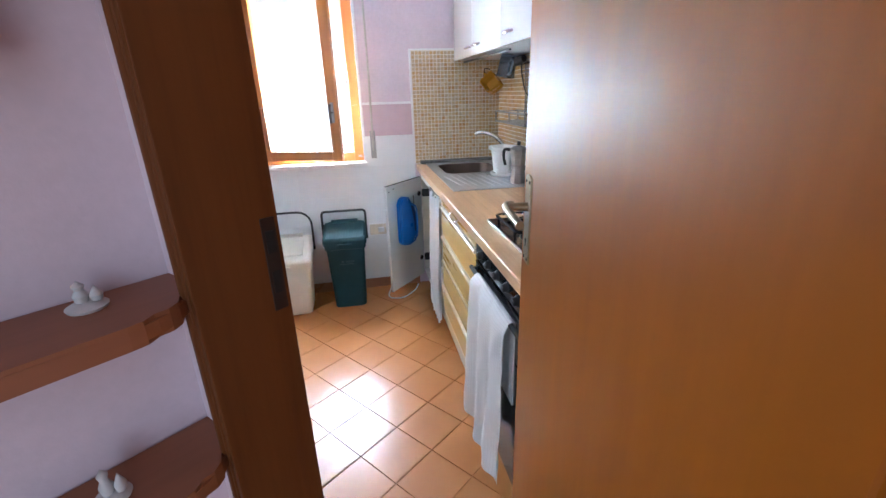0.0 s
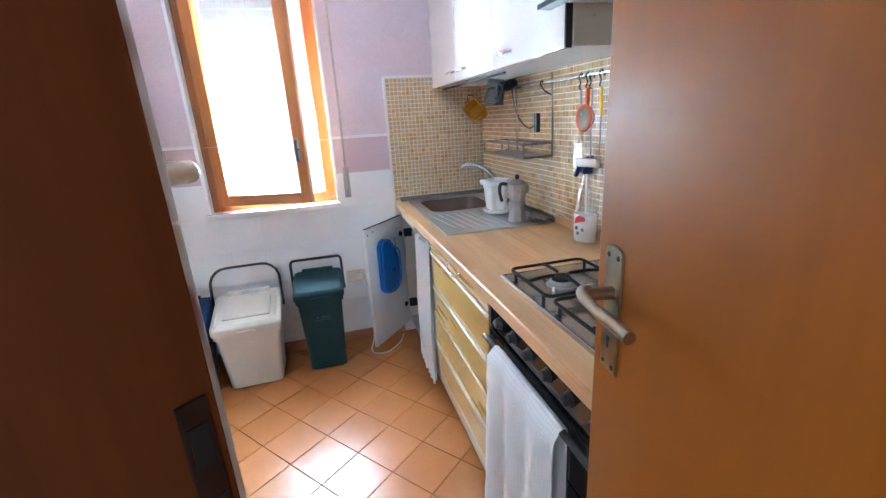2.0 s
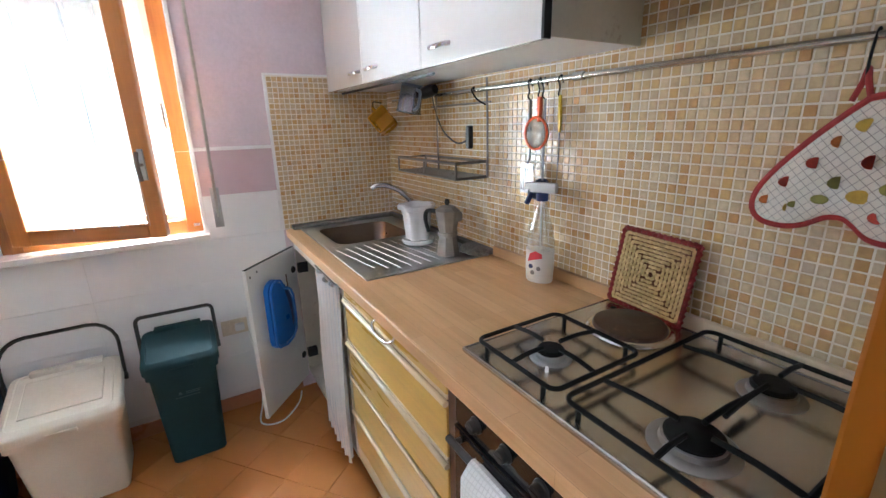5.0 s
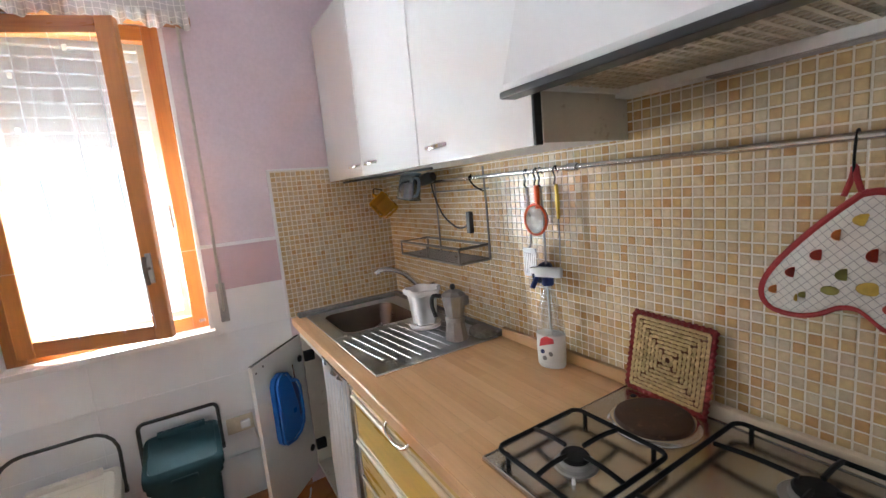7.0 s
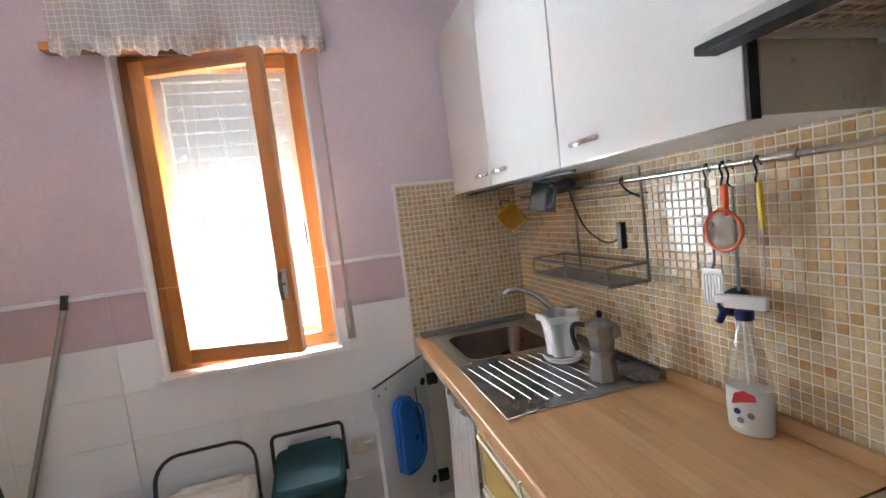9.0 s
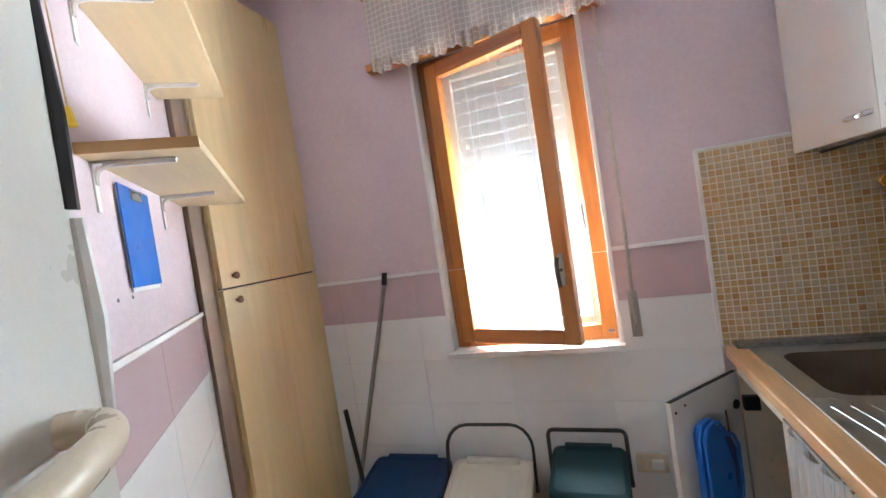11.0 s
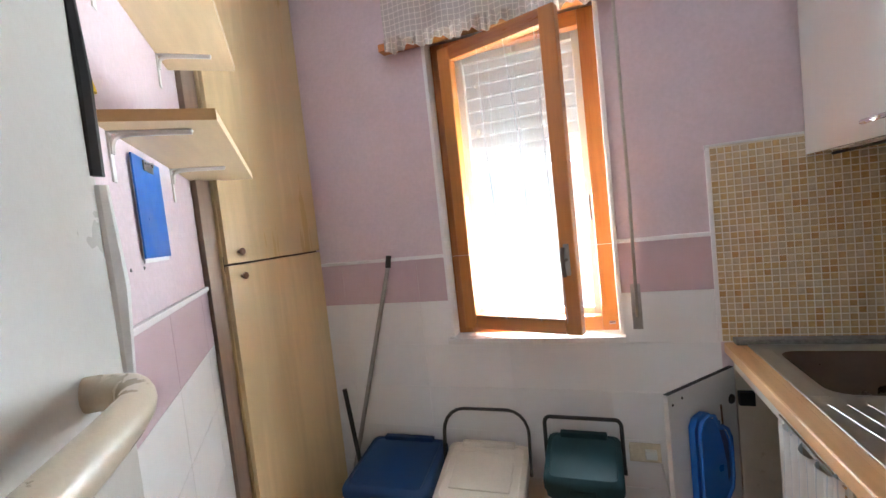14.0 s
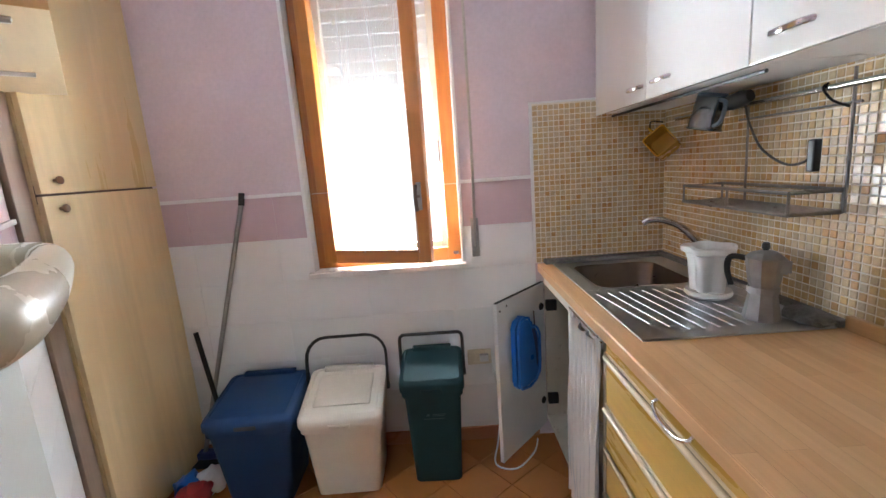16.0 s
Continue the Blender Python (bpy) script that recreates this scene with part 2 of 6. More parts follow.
def sheer(name, col, open_share, weave=0.0, through_share=0.55):
    """Thin cloth that light comes through, partly straight and partly scattered."""
    m = bpy.data.materials.new(name)
    m.use_nodes = True
    nt, links = m.node_tree.nodes, m.node_tree.links
    nt.clear()
    o, t, d, tr = nt.new("ShaderNodeOutputMaterial"), nt.new("ShaderNodeBsdfTransparent"), nt.new("ShaderNodeBsdfDiffuse"), nt.new("ShaderNodeBsdfTranslucent")
    x1, x2 = nt.new("ShaderNodeMixShader"), nt.new("ShaderNodeMixShader")
    d.inputs["Color"].default_value, tr.inputs["Color"].default_value = (*col, 1), (*col, 1)
    x1.inputs["Fac"].default_value = through_share
    links.new(d.outputs[0], x1.inputs[1])
    links.new(tr.outputs[0], x1.inputs[2])
    tc = nt.new("ShaderNodeTexCoord")
    n = noise_node(nt, links, tc.outputs["Object"], 26, 4)
    s = ramp(nt, links, n, [(0.3, (1 - open_share + 0.01,) * 3), (0.7, (1 - open_share - 0.01,) * 3)])
    if weave:
        ch = nt.new("ShaderNodeTexBrick")
        ch.offset = 0.0
        for k, v in (("Scale", 1.0), ("Mortar Size", 0.0016), ("Brick Width", weave), ("Row Height", weave)):
            ch.inputs[k].default_value = v
        ch.inputs["Color1"].default_value = ch.inputs["Color2"].default_value = (0, 0, 0, 1)
        ch.inputs["Mortar"].default_value = (0.5, 0.5, 0.5, 1)
        mp = nt.new("ShaderNodeMapping")
        mp.inputs["Rotation"].default_value = (radians(90), 0, 0)
        links.new(tc.outputs["Object"], mp.inputs["Vector"])
        links.new(mp.outputs["Vector"], ch.inputs["Vector"])
        ad = nt.new("ShaderNodeMix")
        ad.data_type, ad.blend_type, ad.clamp_result = "RGBA", "ADD", True
        ad.inputs["Factor"].default_value = 1.0
        links.new(s, ad.inputs["A"])
        links.new(ch.outputs["Color"], ad.inputs["B"])
        s = ad.outputs["Result"]
    links.new(s, x2.inputs["Fac"])
    links.new(t.outputs[0], x2.inputs[1])
    links.new(x1.outputs[0], x2.inputs[2])
    links.new(x2.outputs[0], o.inputs["Surface"])
    return m


M_plaster = mat("lilac_plaster", (0.66, 0.545, 0.585), 0.75, var=0.06, scale=3, fine=0.07, bump=0.5, bscale=28, bdist=0.004)
M_hall = mat("hall_plaster", (0.62, 0.50, 0.54), 0.8, var=0.05, scale=3, fine=0.05, bump=0.3, bscale=40, bdist=0.003)
M_ceiling = mat("ceiling_paint", (0.84, 0.82, 0.82), 0.85, var=0.05, scale=2, bump=0.2, bscale=60)
M_grout = mat("wall_grout", (0.78, 0.775, 0.77), 0.8, var=0.06, scale=9)
M_white_tile = pieces("white_glazed_tile", [(0, (0.76, 0.765, 0.77)), (1, (0.81, 0.81, 0.81))], 0.3, 0.03, 12, bump=0.015, rvar=0.05)
M_band_tile = pieces("lilac_glazed_tile", [(0, (0.50, 0.375, 0.41)), (0.5, (0.53, 0.395, 0.43)), (1, (0.56, 0.42, 0.455))], 0.33, 0.05, 18, bump=0.015, rvar=0.05)
M_trim = mat("white_tile_trim", (0.80, 0.79, 0.79), 0.55, var=0.04, scale=10)
MOSAIC = [(0, (0.53, 0.30, 0.12)), (0.16, (0.61, 0.41, 0.20)), (0.32, (0.58, 0.45, 0.29)), (0.5, (0.66, 0.47, 0.24)), (0.66, (0.60, 0.49, 0.34)), (0.82, (0.63, 0.41, 0.17)), (1, (0.70, 0.57, 0.38))]
M_mosaic = pieces("mosaic_tile", MOSAIC, 0.2, 0.22, 70, bump=0.2)
M_mosaic_joined = pieces("mosaic_tile_field", MOSAIC, 0.2, 0.22, 70, island=True, bump=0.2)
M_mosaic_grout = mat("mosaic_grout", (0.80, 0.73, 0.60), 0.85, var=0.08, scale=12)
TERRA = [(0, (0.45, 0.180, 0.050)), (0.5, (0.47, 0.190, 0.055)), (1, (0.49, 0.205, 0.062))]
M_floor = pieces("terracotta_tile", TERRA, 0.25, 0.06, 11, bump=0.06, rvar=0.08)
M_floor_grout = mat("floor_grout", (0.42, 0.180, 0.06), 0.8, var=0.15, scale=20)
M_skirting = mat("terracotta_skirting", (0.40, 0.17, 0.075), 0.3, var=0.1, scale=8)
M_door = wood("varnished_door_veneer", (0.27, 0.080, 0.002), (0.32, 0.099, 0.003), "z", 3.0, 10, 0.46, coat=0.0, bump=0.05, tone=0.0)
M_jamb = wood("stained_frame_wood", (0.075, 0.022, 0.004), (0.135, 0.042, 0.008), "z", 6.0, 16, 0.6, coat=0.0, bump=0.15, tone=0.0)
M_hall_shelf = wood("shelf_wood", (0.19, 0.064, 0.024), (0.27, 0.095, 0.038), "x", 5.0, 10, 0.45, bump=0.1)
M_pine = wood("pine_window_wood", (0.30, 0.085, 0.012), (0.52, 0.19, 0.032), "z", 9.0, 16, 0.35, coat=0.3, bump=0.2, tone=0.1)
M_pine_x = wood("pine_window_wood_across", (0.30, 0.085, 0.012), (0.52, 0.19, 0.032), "x", 9.0, 16, 0.35, coat=0.3, bump=0.2, tone=0.1)
M_maple = wood("maple_laminate", (0.66, 0.475, 0.24), (0.72, 0.55, 0.31), "z", 4.0, 10, 0.32, bump=0.02, tone=0.03)
M_maple_u = wood("maple_laminate_shelf", (0.60, 0.43, 0.24), (0.68, 0.52, 0.31), "y", 4.0, 10, 0.35, bump=0.02, tone=0.03)
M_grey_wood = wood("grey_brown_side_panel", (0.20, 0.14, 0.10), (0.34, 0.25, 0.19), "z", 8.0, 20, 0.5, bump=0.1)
M_ash = wood("yellow_ash_drawer", (0.50, 0.29, 0.05), (0.68, 0.45, 0.12), "y", 8.0, 9, 0.3, coat=0.2, bump=0.1, tone=0.08)
M_ash_rail = wood("pale_drawer_rail", (0.66, 0.52, 0.33), (0.78, 0.66, 0.47), "y", 8.0, 14, 0.3, coat=0.3, bump=0.03)
M_counter = staves("beech_worktop", (0.58, 0.335, 0.155), (0.67, 0.42, 0.21))
M_upstand = wood("beech_upstand", (0.50, 0.26, 0.10), (0.62, 0.37, 0.17), "y", 8.0, 12, 0.4, bump=0.05)
M_white_gloss = mat("white_gloss_laminate", (0.66, 0.655, 0.635), 0.1, var=0.02, scale=2, fine=0.01, coat=0.5, rvar=0.03)
M_white_board = mat("white_melamine", (0.77, 0.765, 0.75), 0.4, var=0.05, scale=6, dirt=(0.52, 0.46, 0.38), dirt_at=0.68)
M_inner = mat("cabinet_inside_board", (0.62, 0.57, 0.48), 0.5, var=0.1, scale=6, dirt=(0.28, 0.18, 0.1), dirt_at=0.6)
M_ply = wood("bare_plywood", (0.36, 0.22, 0.10), (0.50, 0.34, 0.17), "z", 7, 10, 0.6)
M_black_plastic = mat("black_plastic", (0.016, 0.016, 0.017), 0.4, var=0.2, scale=14)
M_black_enamel = mat("black_oven_enamel", (0.012, 0.012, 0.013), 0.12, var=0.2, scale=9)
# Dark brown panels; also colours the shade strip in the cupboard's door gap.
M_dark_edge = mat("dark_panel_and_gap_shade", (0.075, 0.035, 0.02), 0.4, var=0.2, scale=14)
M_iron = mat("black_enamelled_iron", (0.008, 0.008, 0.008), 0.55, var=0.3, scale=60, bump=0.2, bscale=300)
M_hotplate = mat("brown_cast_iron_plate", (0.06, 0.032, 0.022), 0.45, 0.3, var=0.35, scale=22, bump=0.2, bscale=220, dirt=(0.13, 0.07, 0.04), dirt_at=0.55)
M_steel = mat("brushed_steel", (0.52, 0.50, 0.47), 0.24, 1.0, var=0.05, scale=5, bump=0.04, bscale=400, rvar=0.04)
M_steel_worn = mat("worn_sink_steel", (0.60, 0.62, 0.65), 0.32, 1.0, var=0.08, scale=6, bump=0.04, bscale=300, rvar=0.05)
# Darker and browner than the steel of the rim.
M_basin = mat("dark_basin_steel", (0.20, 0.155, 0.13), 0.36, 0.9, var=0.2, scale=8, rvar=0.12)
M_chrome = mat("chrome", (0.70, 0.70, 0.70), 0.14, 1.0, var=0.05, scale=30, rvar=0.05)
M_brass = mat("aged_bronze_brass", (0.36, 0.29, 0.19), 0.36, 1.0, var=0.15, scale=40, rvar=0.06)
M_alu = mat("cast_aluminium", (0.38, 0.37, 0.36), 0.4, 1.0, var=0.15, scale=30)
M_cream_alu = mat("ivory_aluminium_frame", (0.66, 0.62, 0.52), 0.4, var=0.06, scale=10)
M_belt = mat("beige_woven_belt", (0.62, 0.58, 0.53), 0.9, var=0.1, scale=60, bump=0.4, bscale=700)
# Door enamel greyed against window glare, body enamel lightened against its dim side.
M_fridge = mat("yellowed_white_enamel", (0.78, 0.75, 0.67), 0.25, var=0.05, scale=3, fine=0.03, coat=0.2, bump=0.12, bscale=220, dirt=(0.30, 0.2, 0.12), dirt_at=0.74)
M_fridge_front = mat("dimmed_door_enamel", (0.55, 0.54, 0.50), 0.35, var=0.04, scale=3, fine=0.03, bump=0.15, bscale=200, dirt=(0.42, 0.36, 0.3), dirt_at=0.76)
M_handle_ivory = mat("ivory_plastic", (0.68, 0.60, 0.46), 0.28, var=0.06, scale=14, rvar=0.05)
M_gasket = mat("dirty_brown_gasket", (0.11, 0.075, 0.05), 0.7, var=0.3, scale=30)
M_bin_blue = mat("dark_blue_plastic", (0.008, 0.036, 0.105), 0.5, var=0.15, scale=9, fine=0.1, bump=0.1, bscale=400)
M_bin_white = mat("cream_white_plastic", (0.70, 0.665, 0.58), 0.45, var=0.05, scale=8, fine=0.06, bump=0.15, bscale=300, dirt=(0.4, 0.31, 0.19), dirt_at=0.7)
M_bin_green = mat("dark_green_plastic", (0.020, 0.052, 0.060), 0.6, var=0.15, scale=9, fine=0.1, bump=0.1, bscale=400)
M_blue = mat("bright_blue_plastic", (0.02, 0.15, 0.55), 0.35, var=0.08, scale=12)
M_white_plastic = mat("white_plastic", (0.76, 0.76, 0.75), 0.35, var=0.04, scale=14)
M_white_paint = mat("white_painted_metal", (0.78, 0.77, 0.75), 0.4, var=0.04, scale=14)
M_marble = mat("white_marble_sill", (0.78, 0.77, 0.75), 0.25, var=0.06, scale=5)
M_granite = mat("grey_granite", (0.22, 0.21, 0.20), 0.5, var=0.4, scale=70, fine=0.4, bump=0.2, bscale=260)
M_orange = mat("orange_plastic", (0.75, 0.11, 0.015), 0.35, var=0.08, scale=20)
M_yellow = mat("yellow_plastic", (0.75, 0.50, 0.02), 0.35, var=0.08, scale=20)
M_mustard = mat("mustard_ceramic", (0.72, 0.38, 0.035), 0.25, var=0.15, scale=14)
M_navy = mat("navy_plastic", (0.02, 0.035, 0.14), 0.35, var=0.1, scale=20)
M_red_cord = mat("red_raffia", (0.28, 0.03, 0.03), 0.7, var=0.25, scale=50, bump=0.4, bscale=400)
M_straw = mat("straw", (0.64, 0.46, 0.22), 0.7, var=0.25, scale=40, bump=0.4, bscale=400)
M_straw_dark = mat("dark_straw", (0.17, 0.075, 0.04), 0.8, var=0.3, scale=40)
M_red_cloth = mat("red_cloth_binding", (0.34, 0.03, 0.03), 0.85, var=0.15, scale=40, bump=0.4, bscale=500)
M_cable = mat("dark_cable", (0.03, 0.027, 0.025), 0.45, var=0.1, scale=30)
M_dark = mat("dark_opening", (0.01, 0.009, 0.008), 0.8, var=0.2, scale=20)
M_rust = mat("rust_stain", (0.12, 0.06, 0.03), 0.8, var=0.3, scale=80)
M_grey_ink = mat("grey_ink", (0.22, 0.22, 0.22), 0.6, var=0.1, scale=40)
M_red_ink = mat("red_ink", (0.55, 0.04, 0.05), 0.5, var=0.1, scale=40)
M_paper = mat("white_paper", (0.78, 0.77, 0.75), 0.7, var=0.03, scale=10)
M_glass = clear("window_glass", (0.98, 0.99, 0.99), 0.02, 0.93)
M_bottle = clear("clear_plastic", (0.90, 0.92, 0.93), 0.08, 0.8)
M_blue_clear = clear("smoky_blue_plastic", (0.45, 0.55, 0.66), 0.12, 0.75)
M_milky = mat("milky_plastic", (0.74, 0.74, 0.72), 0.35, var=0.05, scale=14)
M_voile = sheer("white_voile", (0.62, 0.63, 0.64), 0.82, 0.0, 0.02)
M_valance = sheer("checked_voile", (0.74, 0.70, 0.65), 0.30, weave=0.024, through_share=0.3)
M_mesh = sheer("fine_metal_mesh", (0.42, 0.38, 0.34), 0.35)
M_shutter = sheer("grey_white_shutter_slat", (0.66, 0.65, 0.63), -0.1, 0.0, 0.012)
M_voile_fold = sheer("fold_line_voile", (0.60, 0.64, 0.68), 0.01, 0.0, 0.02)
M_wire = mat("dull_chrome_wire", (0.27, 0.25, 0.23), 0.34, 1.0, var=0.2, scale=30)
M_utensil = mat("dull_steel", (0.38, 0.37, 0.36), 0.38, 1.0, var=0.15, scale=30)

M_old_metal = mat("dull_dark_metal", (0.16, 0.13, 0.11), 0.4, 0.8, var=0.2, scale=30)
for m_, level in ((M_door, 0.25), (M_jamb, 0.2), (M_bin_green, 0.2), (M_bin_blue, 0.25), (M_bin_white, 0.3), (M_fridge_front, 0.3), (M_iron, 0.15)):
    m_.node_tree.nodes["Principled BSDF"].inputs["Specular IOR Level"].default_value = level

# ---- the large structure ----
CEIL = 2.8
structure("floor", box(-4.2, -3.6, -0.12, 1.3, 3.4, -0.006), M_floor_grout, "dark joints and bed of the terracotta tiled floor", category="floor")
structure("ceiling", box(-4.2, -3.6, CEIL, 1.3, 3.45, CEIL + 0.15), M_ceiling, "pale plain painted kitchen ceiling", category="ceiling")
W0, W1, S0, S1 = -0.548, 0.155, 0.925, 2.26          # window opening
structure("wall_window", wall_with_hole(-2.4, 1.25, 0, CEIL, 3.2, 3.42, W0, W1, S0, S1), M_plaster, "lilac rough-plastered wall with a window opening")
structure("wall_right", box(1.1, -0.8, 0, 1.25, 3.2, CEIL), M_plaster, "lilac plastered wall behind the worktop")
# diagonal wall: door side, fridge recess, tiled side
dw = box(-0.12, -2.2, 0, 0.0, -0.74, CEIL)
box(-0.12, -0.74, 2.08, 0.0, 0.0, CEIL, bm=dw)
box(-0.12, 0.0, 0, 0.0, 0.24, CEIL, bm=dw)
structure("wall_doorway", dw, M_plaster, "lilac plastered wall with the kitchen doorway", HALL)
structure("wall_recess", box(-0.62, 0.07, 0, -0.52, 1.12, CEIL), M_plaster, "lilac plastered back wall of the fridge recess", DIAG)
structure("wall_left", box(-0.52, 1.02, 0, 0.1, 2.12, CEIL), M_plaster, "lilac plastered wall above a tiled dado", DIAG)
structure("wall_corner", box(-2.4, 2.3, 0, -1.87, 3.2, CEIL), M_plaster, "lilac plastered wall behind the tall cupboard")
# hall
structure("wall_hall", box(-2.8, 0.07, 0, -0.12, 0.19, CEIL), M_hall, "pale lilac hall wall that carries wooden shelves", PASS)
# Unseen far and end walls; their openings are made up for the hall lamps.
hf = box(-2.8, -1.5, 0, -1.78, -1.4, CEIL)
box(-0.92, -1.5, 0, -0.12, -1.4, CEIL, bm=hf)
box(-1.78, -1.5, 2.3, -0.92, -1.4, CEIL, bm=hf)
structure("wall_hall_far", hf, M_hall, "unseen pale lilac hall wall with a made-up lamp opening", HALL)
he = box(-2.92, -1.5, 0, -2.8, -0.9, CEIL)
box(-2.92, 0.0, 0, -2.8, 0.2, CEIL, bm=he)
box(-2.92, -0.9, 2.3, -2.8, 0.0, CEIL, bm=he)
structure("wall_hall_end", he, M_hall, "unseen pale hall end wall with a made-up lamp opening", HALL)

# bright sky and haze outside the window
M_outside = bpy.data.materials.new("bright_distance")
M_outside.use_nodes = True
ont, olk = M_outside.node_tree.nodes, M_outside.node_tree.links
ont.clear()
oo, oe, oc = ont.new("ShaderNodeOutputMaterial"), ont.new("ShaderNodeEmission"), ont.new("ShaderNodeTexCoord")
osx = ont.new("ShaderNodeSeparateXYZ")
olk.new(oc.outputs["Generated"], osx.inputs[0])
orr = ont.new("ShaderNodeValToRGB")
for e, (p, c) in zip([orr.color_ramp.elements[0], orr.color_ramp.elements[1], orr.color_ramp.elements.new(0.3)], ((0.0, (0.62, 0.68, 0.78)), (1.0, (0.70, 0.85, 1.0)), (0.36, (0.95, 0.98, 1.0)))):
    e.position, e.color = p, (*c, 1)
olk.new(osx.outputs["Z"], orr.inputs["Fac"])
olk.new(orr.outputs["Color"], oe.inputs["Color"])
oe.inputs["Strength"].default_value = 0.85
olk.new(oe.outputs[0], oo.inputs["Surface"])
structure("backdrop", box(-9, 9.0, -3, 9, 9.1, 7), M_outside, "bright hazy sky far outside the window", category="backdrop")

# door frame of dark stained wood
fr = box(-0.135, -0.012, 0, 0.004, 0.002, 2.06, 0.002)
tagged(structure("door_frame_left", fr, M_jamb, "dark stained wooden door jamb with strike plate", HALL, "door frame"))
cs = box(-0.138, 0.002, 0, -0.119, 0.017, 2.13, 0.005)
box(-0.142, 0.005, 0, -0.121, 0.016, 2.13, 0.004, bm=cs)
structure("trim_left", cs, M_jamb, "stained wooden casing around the kitchen doorway", HALL, "trim")
structure("door_frame_right", box(-0.135, -0.742, 0, 0.004, -0.728, 2.06, 0.002), M_jamb, "dark stained wooden door jamb on the hinge side", HALL, "door frame")
structure("trim_right", box(-0.138, -0.80, 0, -0.119, -0.742, 2.13, 0.006), M_jamb, "stained wooden casing around the kitchen doorway", HALL, "trim")
structure("door_frame_top", box(-0.135, -0.728, 2.06, 0.004, -0.012, 2.078, 0.002), M_jamb, "dark stained wooden door head", HALL, "door frame")
structure("trim_top", box(-0.138, -0.74, 2.064, -0.119, 0.002, 2.13, 0.006), M_jamb, "stained wooden casing above the kitchen doorway", HALL, "trim")
M_strike = mat("dark_bronze", (0.030, 0.018, 0.013), 0.5, 0.4, var=0.3, scale=40)
strike = thing("strike_plate", HALL @ pose(-0.014, -0.0125, 1.125), "dark worn metal strike plate on the jamb", "strike plate")
part("plate", box(-0.011, -0.002, -0.075, 0.011, 0.001, 0.075, 0.0008), M_strike, strike)
part("latch_hole", box(-0.007, -0.0032, 0.02, 0.007, -0.001, 0.055), M_dark, strike)
part("bolt_hole", box(-0.007, -0.0032, -0.045, 0.007, -0.001, -0.01), M_dark, strike)

# skirting
structure("baseboard_window", box(-1.25, 3.188, 0, 0.49, 3.2, 0.07, 0.003), M_skirting, "terracotta tile skirting", category="skirting")
structure("baseboard_left", box(0.1, 1.03, 0, 0.112, 2.08, 0.07, 0.003), M_skirting, "terracotta tile skirting", DIAG, "skirting")

# window: sill, frame, sash, outer frame, shutter
sill = box(-0.566, 3.155, 0.907, 0.170, 3.40, 0.932, 0.003)
structure("window_sill", sill, M_marble, "white marble window sill with a thin front edge", category="sill")
rv = box(W0 - 0.012, 3.19, 0.93, W0 + 0.004, 3.27, S1, 0.002)
box(W1 - 0.004, 3.19, 0.93, W1 + 0.012, 3.27, S1, 0.002, bm=rv)
structure("window_reveal_trim", rv, M_trim, "white tile edging on the window reveal", category="trim")

window = tagged(new("window_1"), "varnished pine window with its sash ajar and a voile curtain", "window", "", "structure")
for bm, mm, nm in zip(frame_bars(W0 + 0.004, W1 - 0.004, 0.93, 2.245, 3.262, 3.315, 0.062), (M_pine, M_pine, M_pine_x, M_pine_x), ("frame_post", "frame_post", "frame_bottom", "frame_head")):
    part(nm, bm, mm, window)
catch = part("catch_plate", box(0.115, 3.259, 0.958, 0.14, 3.262, 0.972, 0.001), M_chrome, window)
sash = new("sash")
sash.parent = window
sash.matrix_world = pose(-0.486, 3.262, 0, 0, 0, -17.5)
SW, SZ0, SZ1 = 0.537, 0.965, 2.205
for bm, mm, nm in zip(frame_bars(0, SW, SZ0, SZ1, -0.045, 0.0, 0.062, 0.006), (M_pine, M_pine, M_pine_x, M_pine_x), ("stile", "stile", "bottom_rail", "top_rail")):
    part(nm, bm, mm, sash)
pane = part("pane", box(0.055, -0.016, SZ0 + 0.055, SW - 0.055, -0.012, SZ1 - 0.055), M_glass, sash)
pane.visible_shadow = False
hd = box(SW - 0.042, -0.056, 1.20, SW - 0.022, -0.044, 1.32, 0.003)
part("handle_plate", hd, M_alu, sash, "dull grey metal handle plate")
hb = tube([(SW - 0.032, -0.05, 1.26), (SW - 0.032, -0.085, 1.26)], 0.007)
tube(smooth_points([(SW - 0.032, -0.085, 1.31), (SW - 0.034, -0.092, 1.27), (SW - 0.032, -0.088, 1.20)]), 0.0085, bm=hb)
part("handle", hb, M_old_metal, sash, "dull dark metal window handle", smooth=True)
# voile on the sash: soft upright folds
vo = bmesh.new()
NX, NZ = 60, 40
vx0, vx1, vz0, vz1 = 0.07, SW - 0.062, SZ0 + 0.05, SZ1 - 0.06
grid = []
for j in range(NZ + 1):
    row = []
    for i in range(NX + 1):
        s, h = i / NX, j / NZ
        gather = 0.03 * math.sin(h * math.pi) * (1 - 2 * s) * 0.4
        x = vx0 + (vx1 - vx0) * s + gather
        y = -0.03 - 0.007 * math.sin(s * 23 + 0.6 * math.sin(h * 5)) - 0.006 * noise.noise(V(s * 6, h * 3, 0))
        z = vz0 + (vz1 - vz0) * h + (0.012 * math.sin(s * 9) if j == 0 else 0)
        row.append(vo.verts.new(V(x, y, z)))
    grid.append(row)
for j in range(NZ):
    for i in range(NX):
        vo.faces.new([grid[j][i], grid[j][i + 1], grid[j + 1][i + 1], grid[j + 1][i]])
part("voile", vo, M_voile, sash, "thin white voile panel with small woven squares", smooth=True)
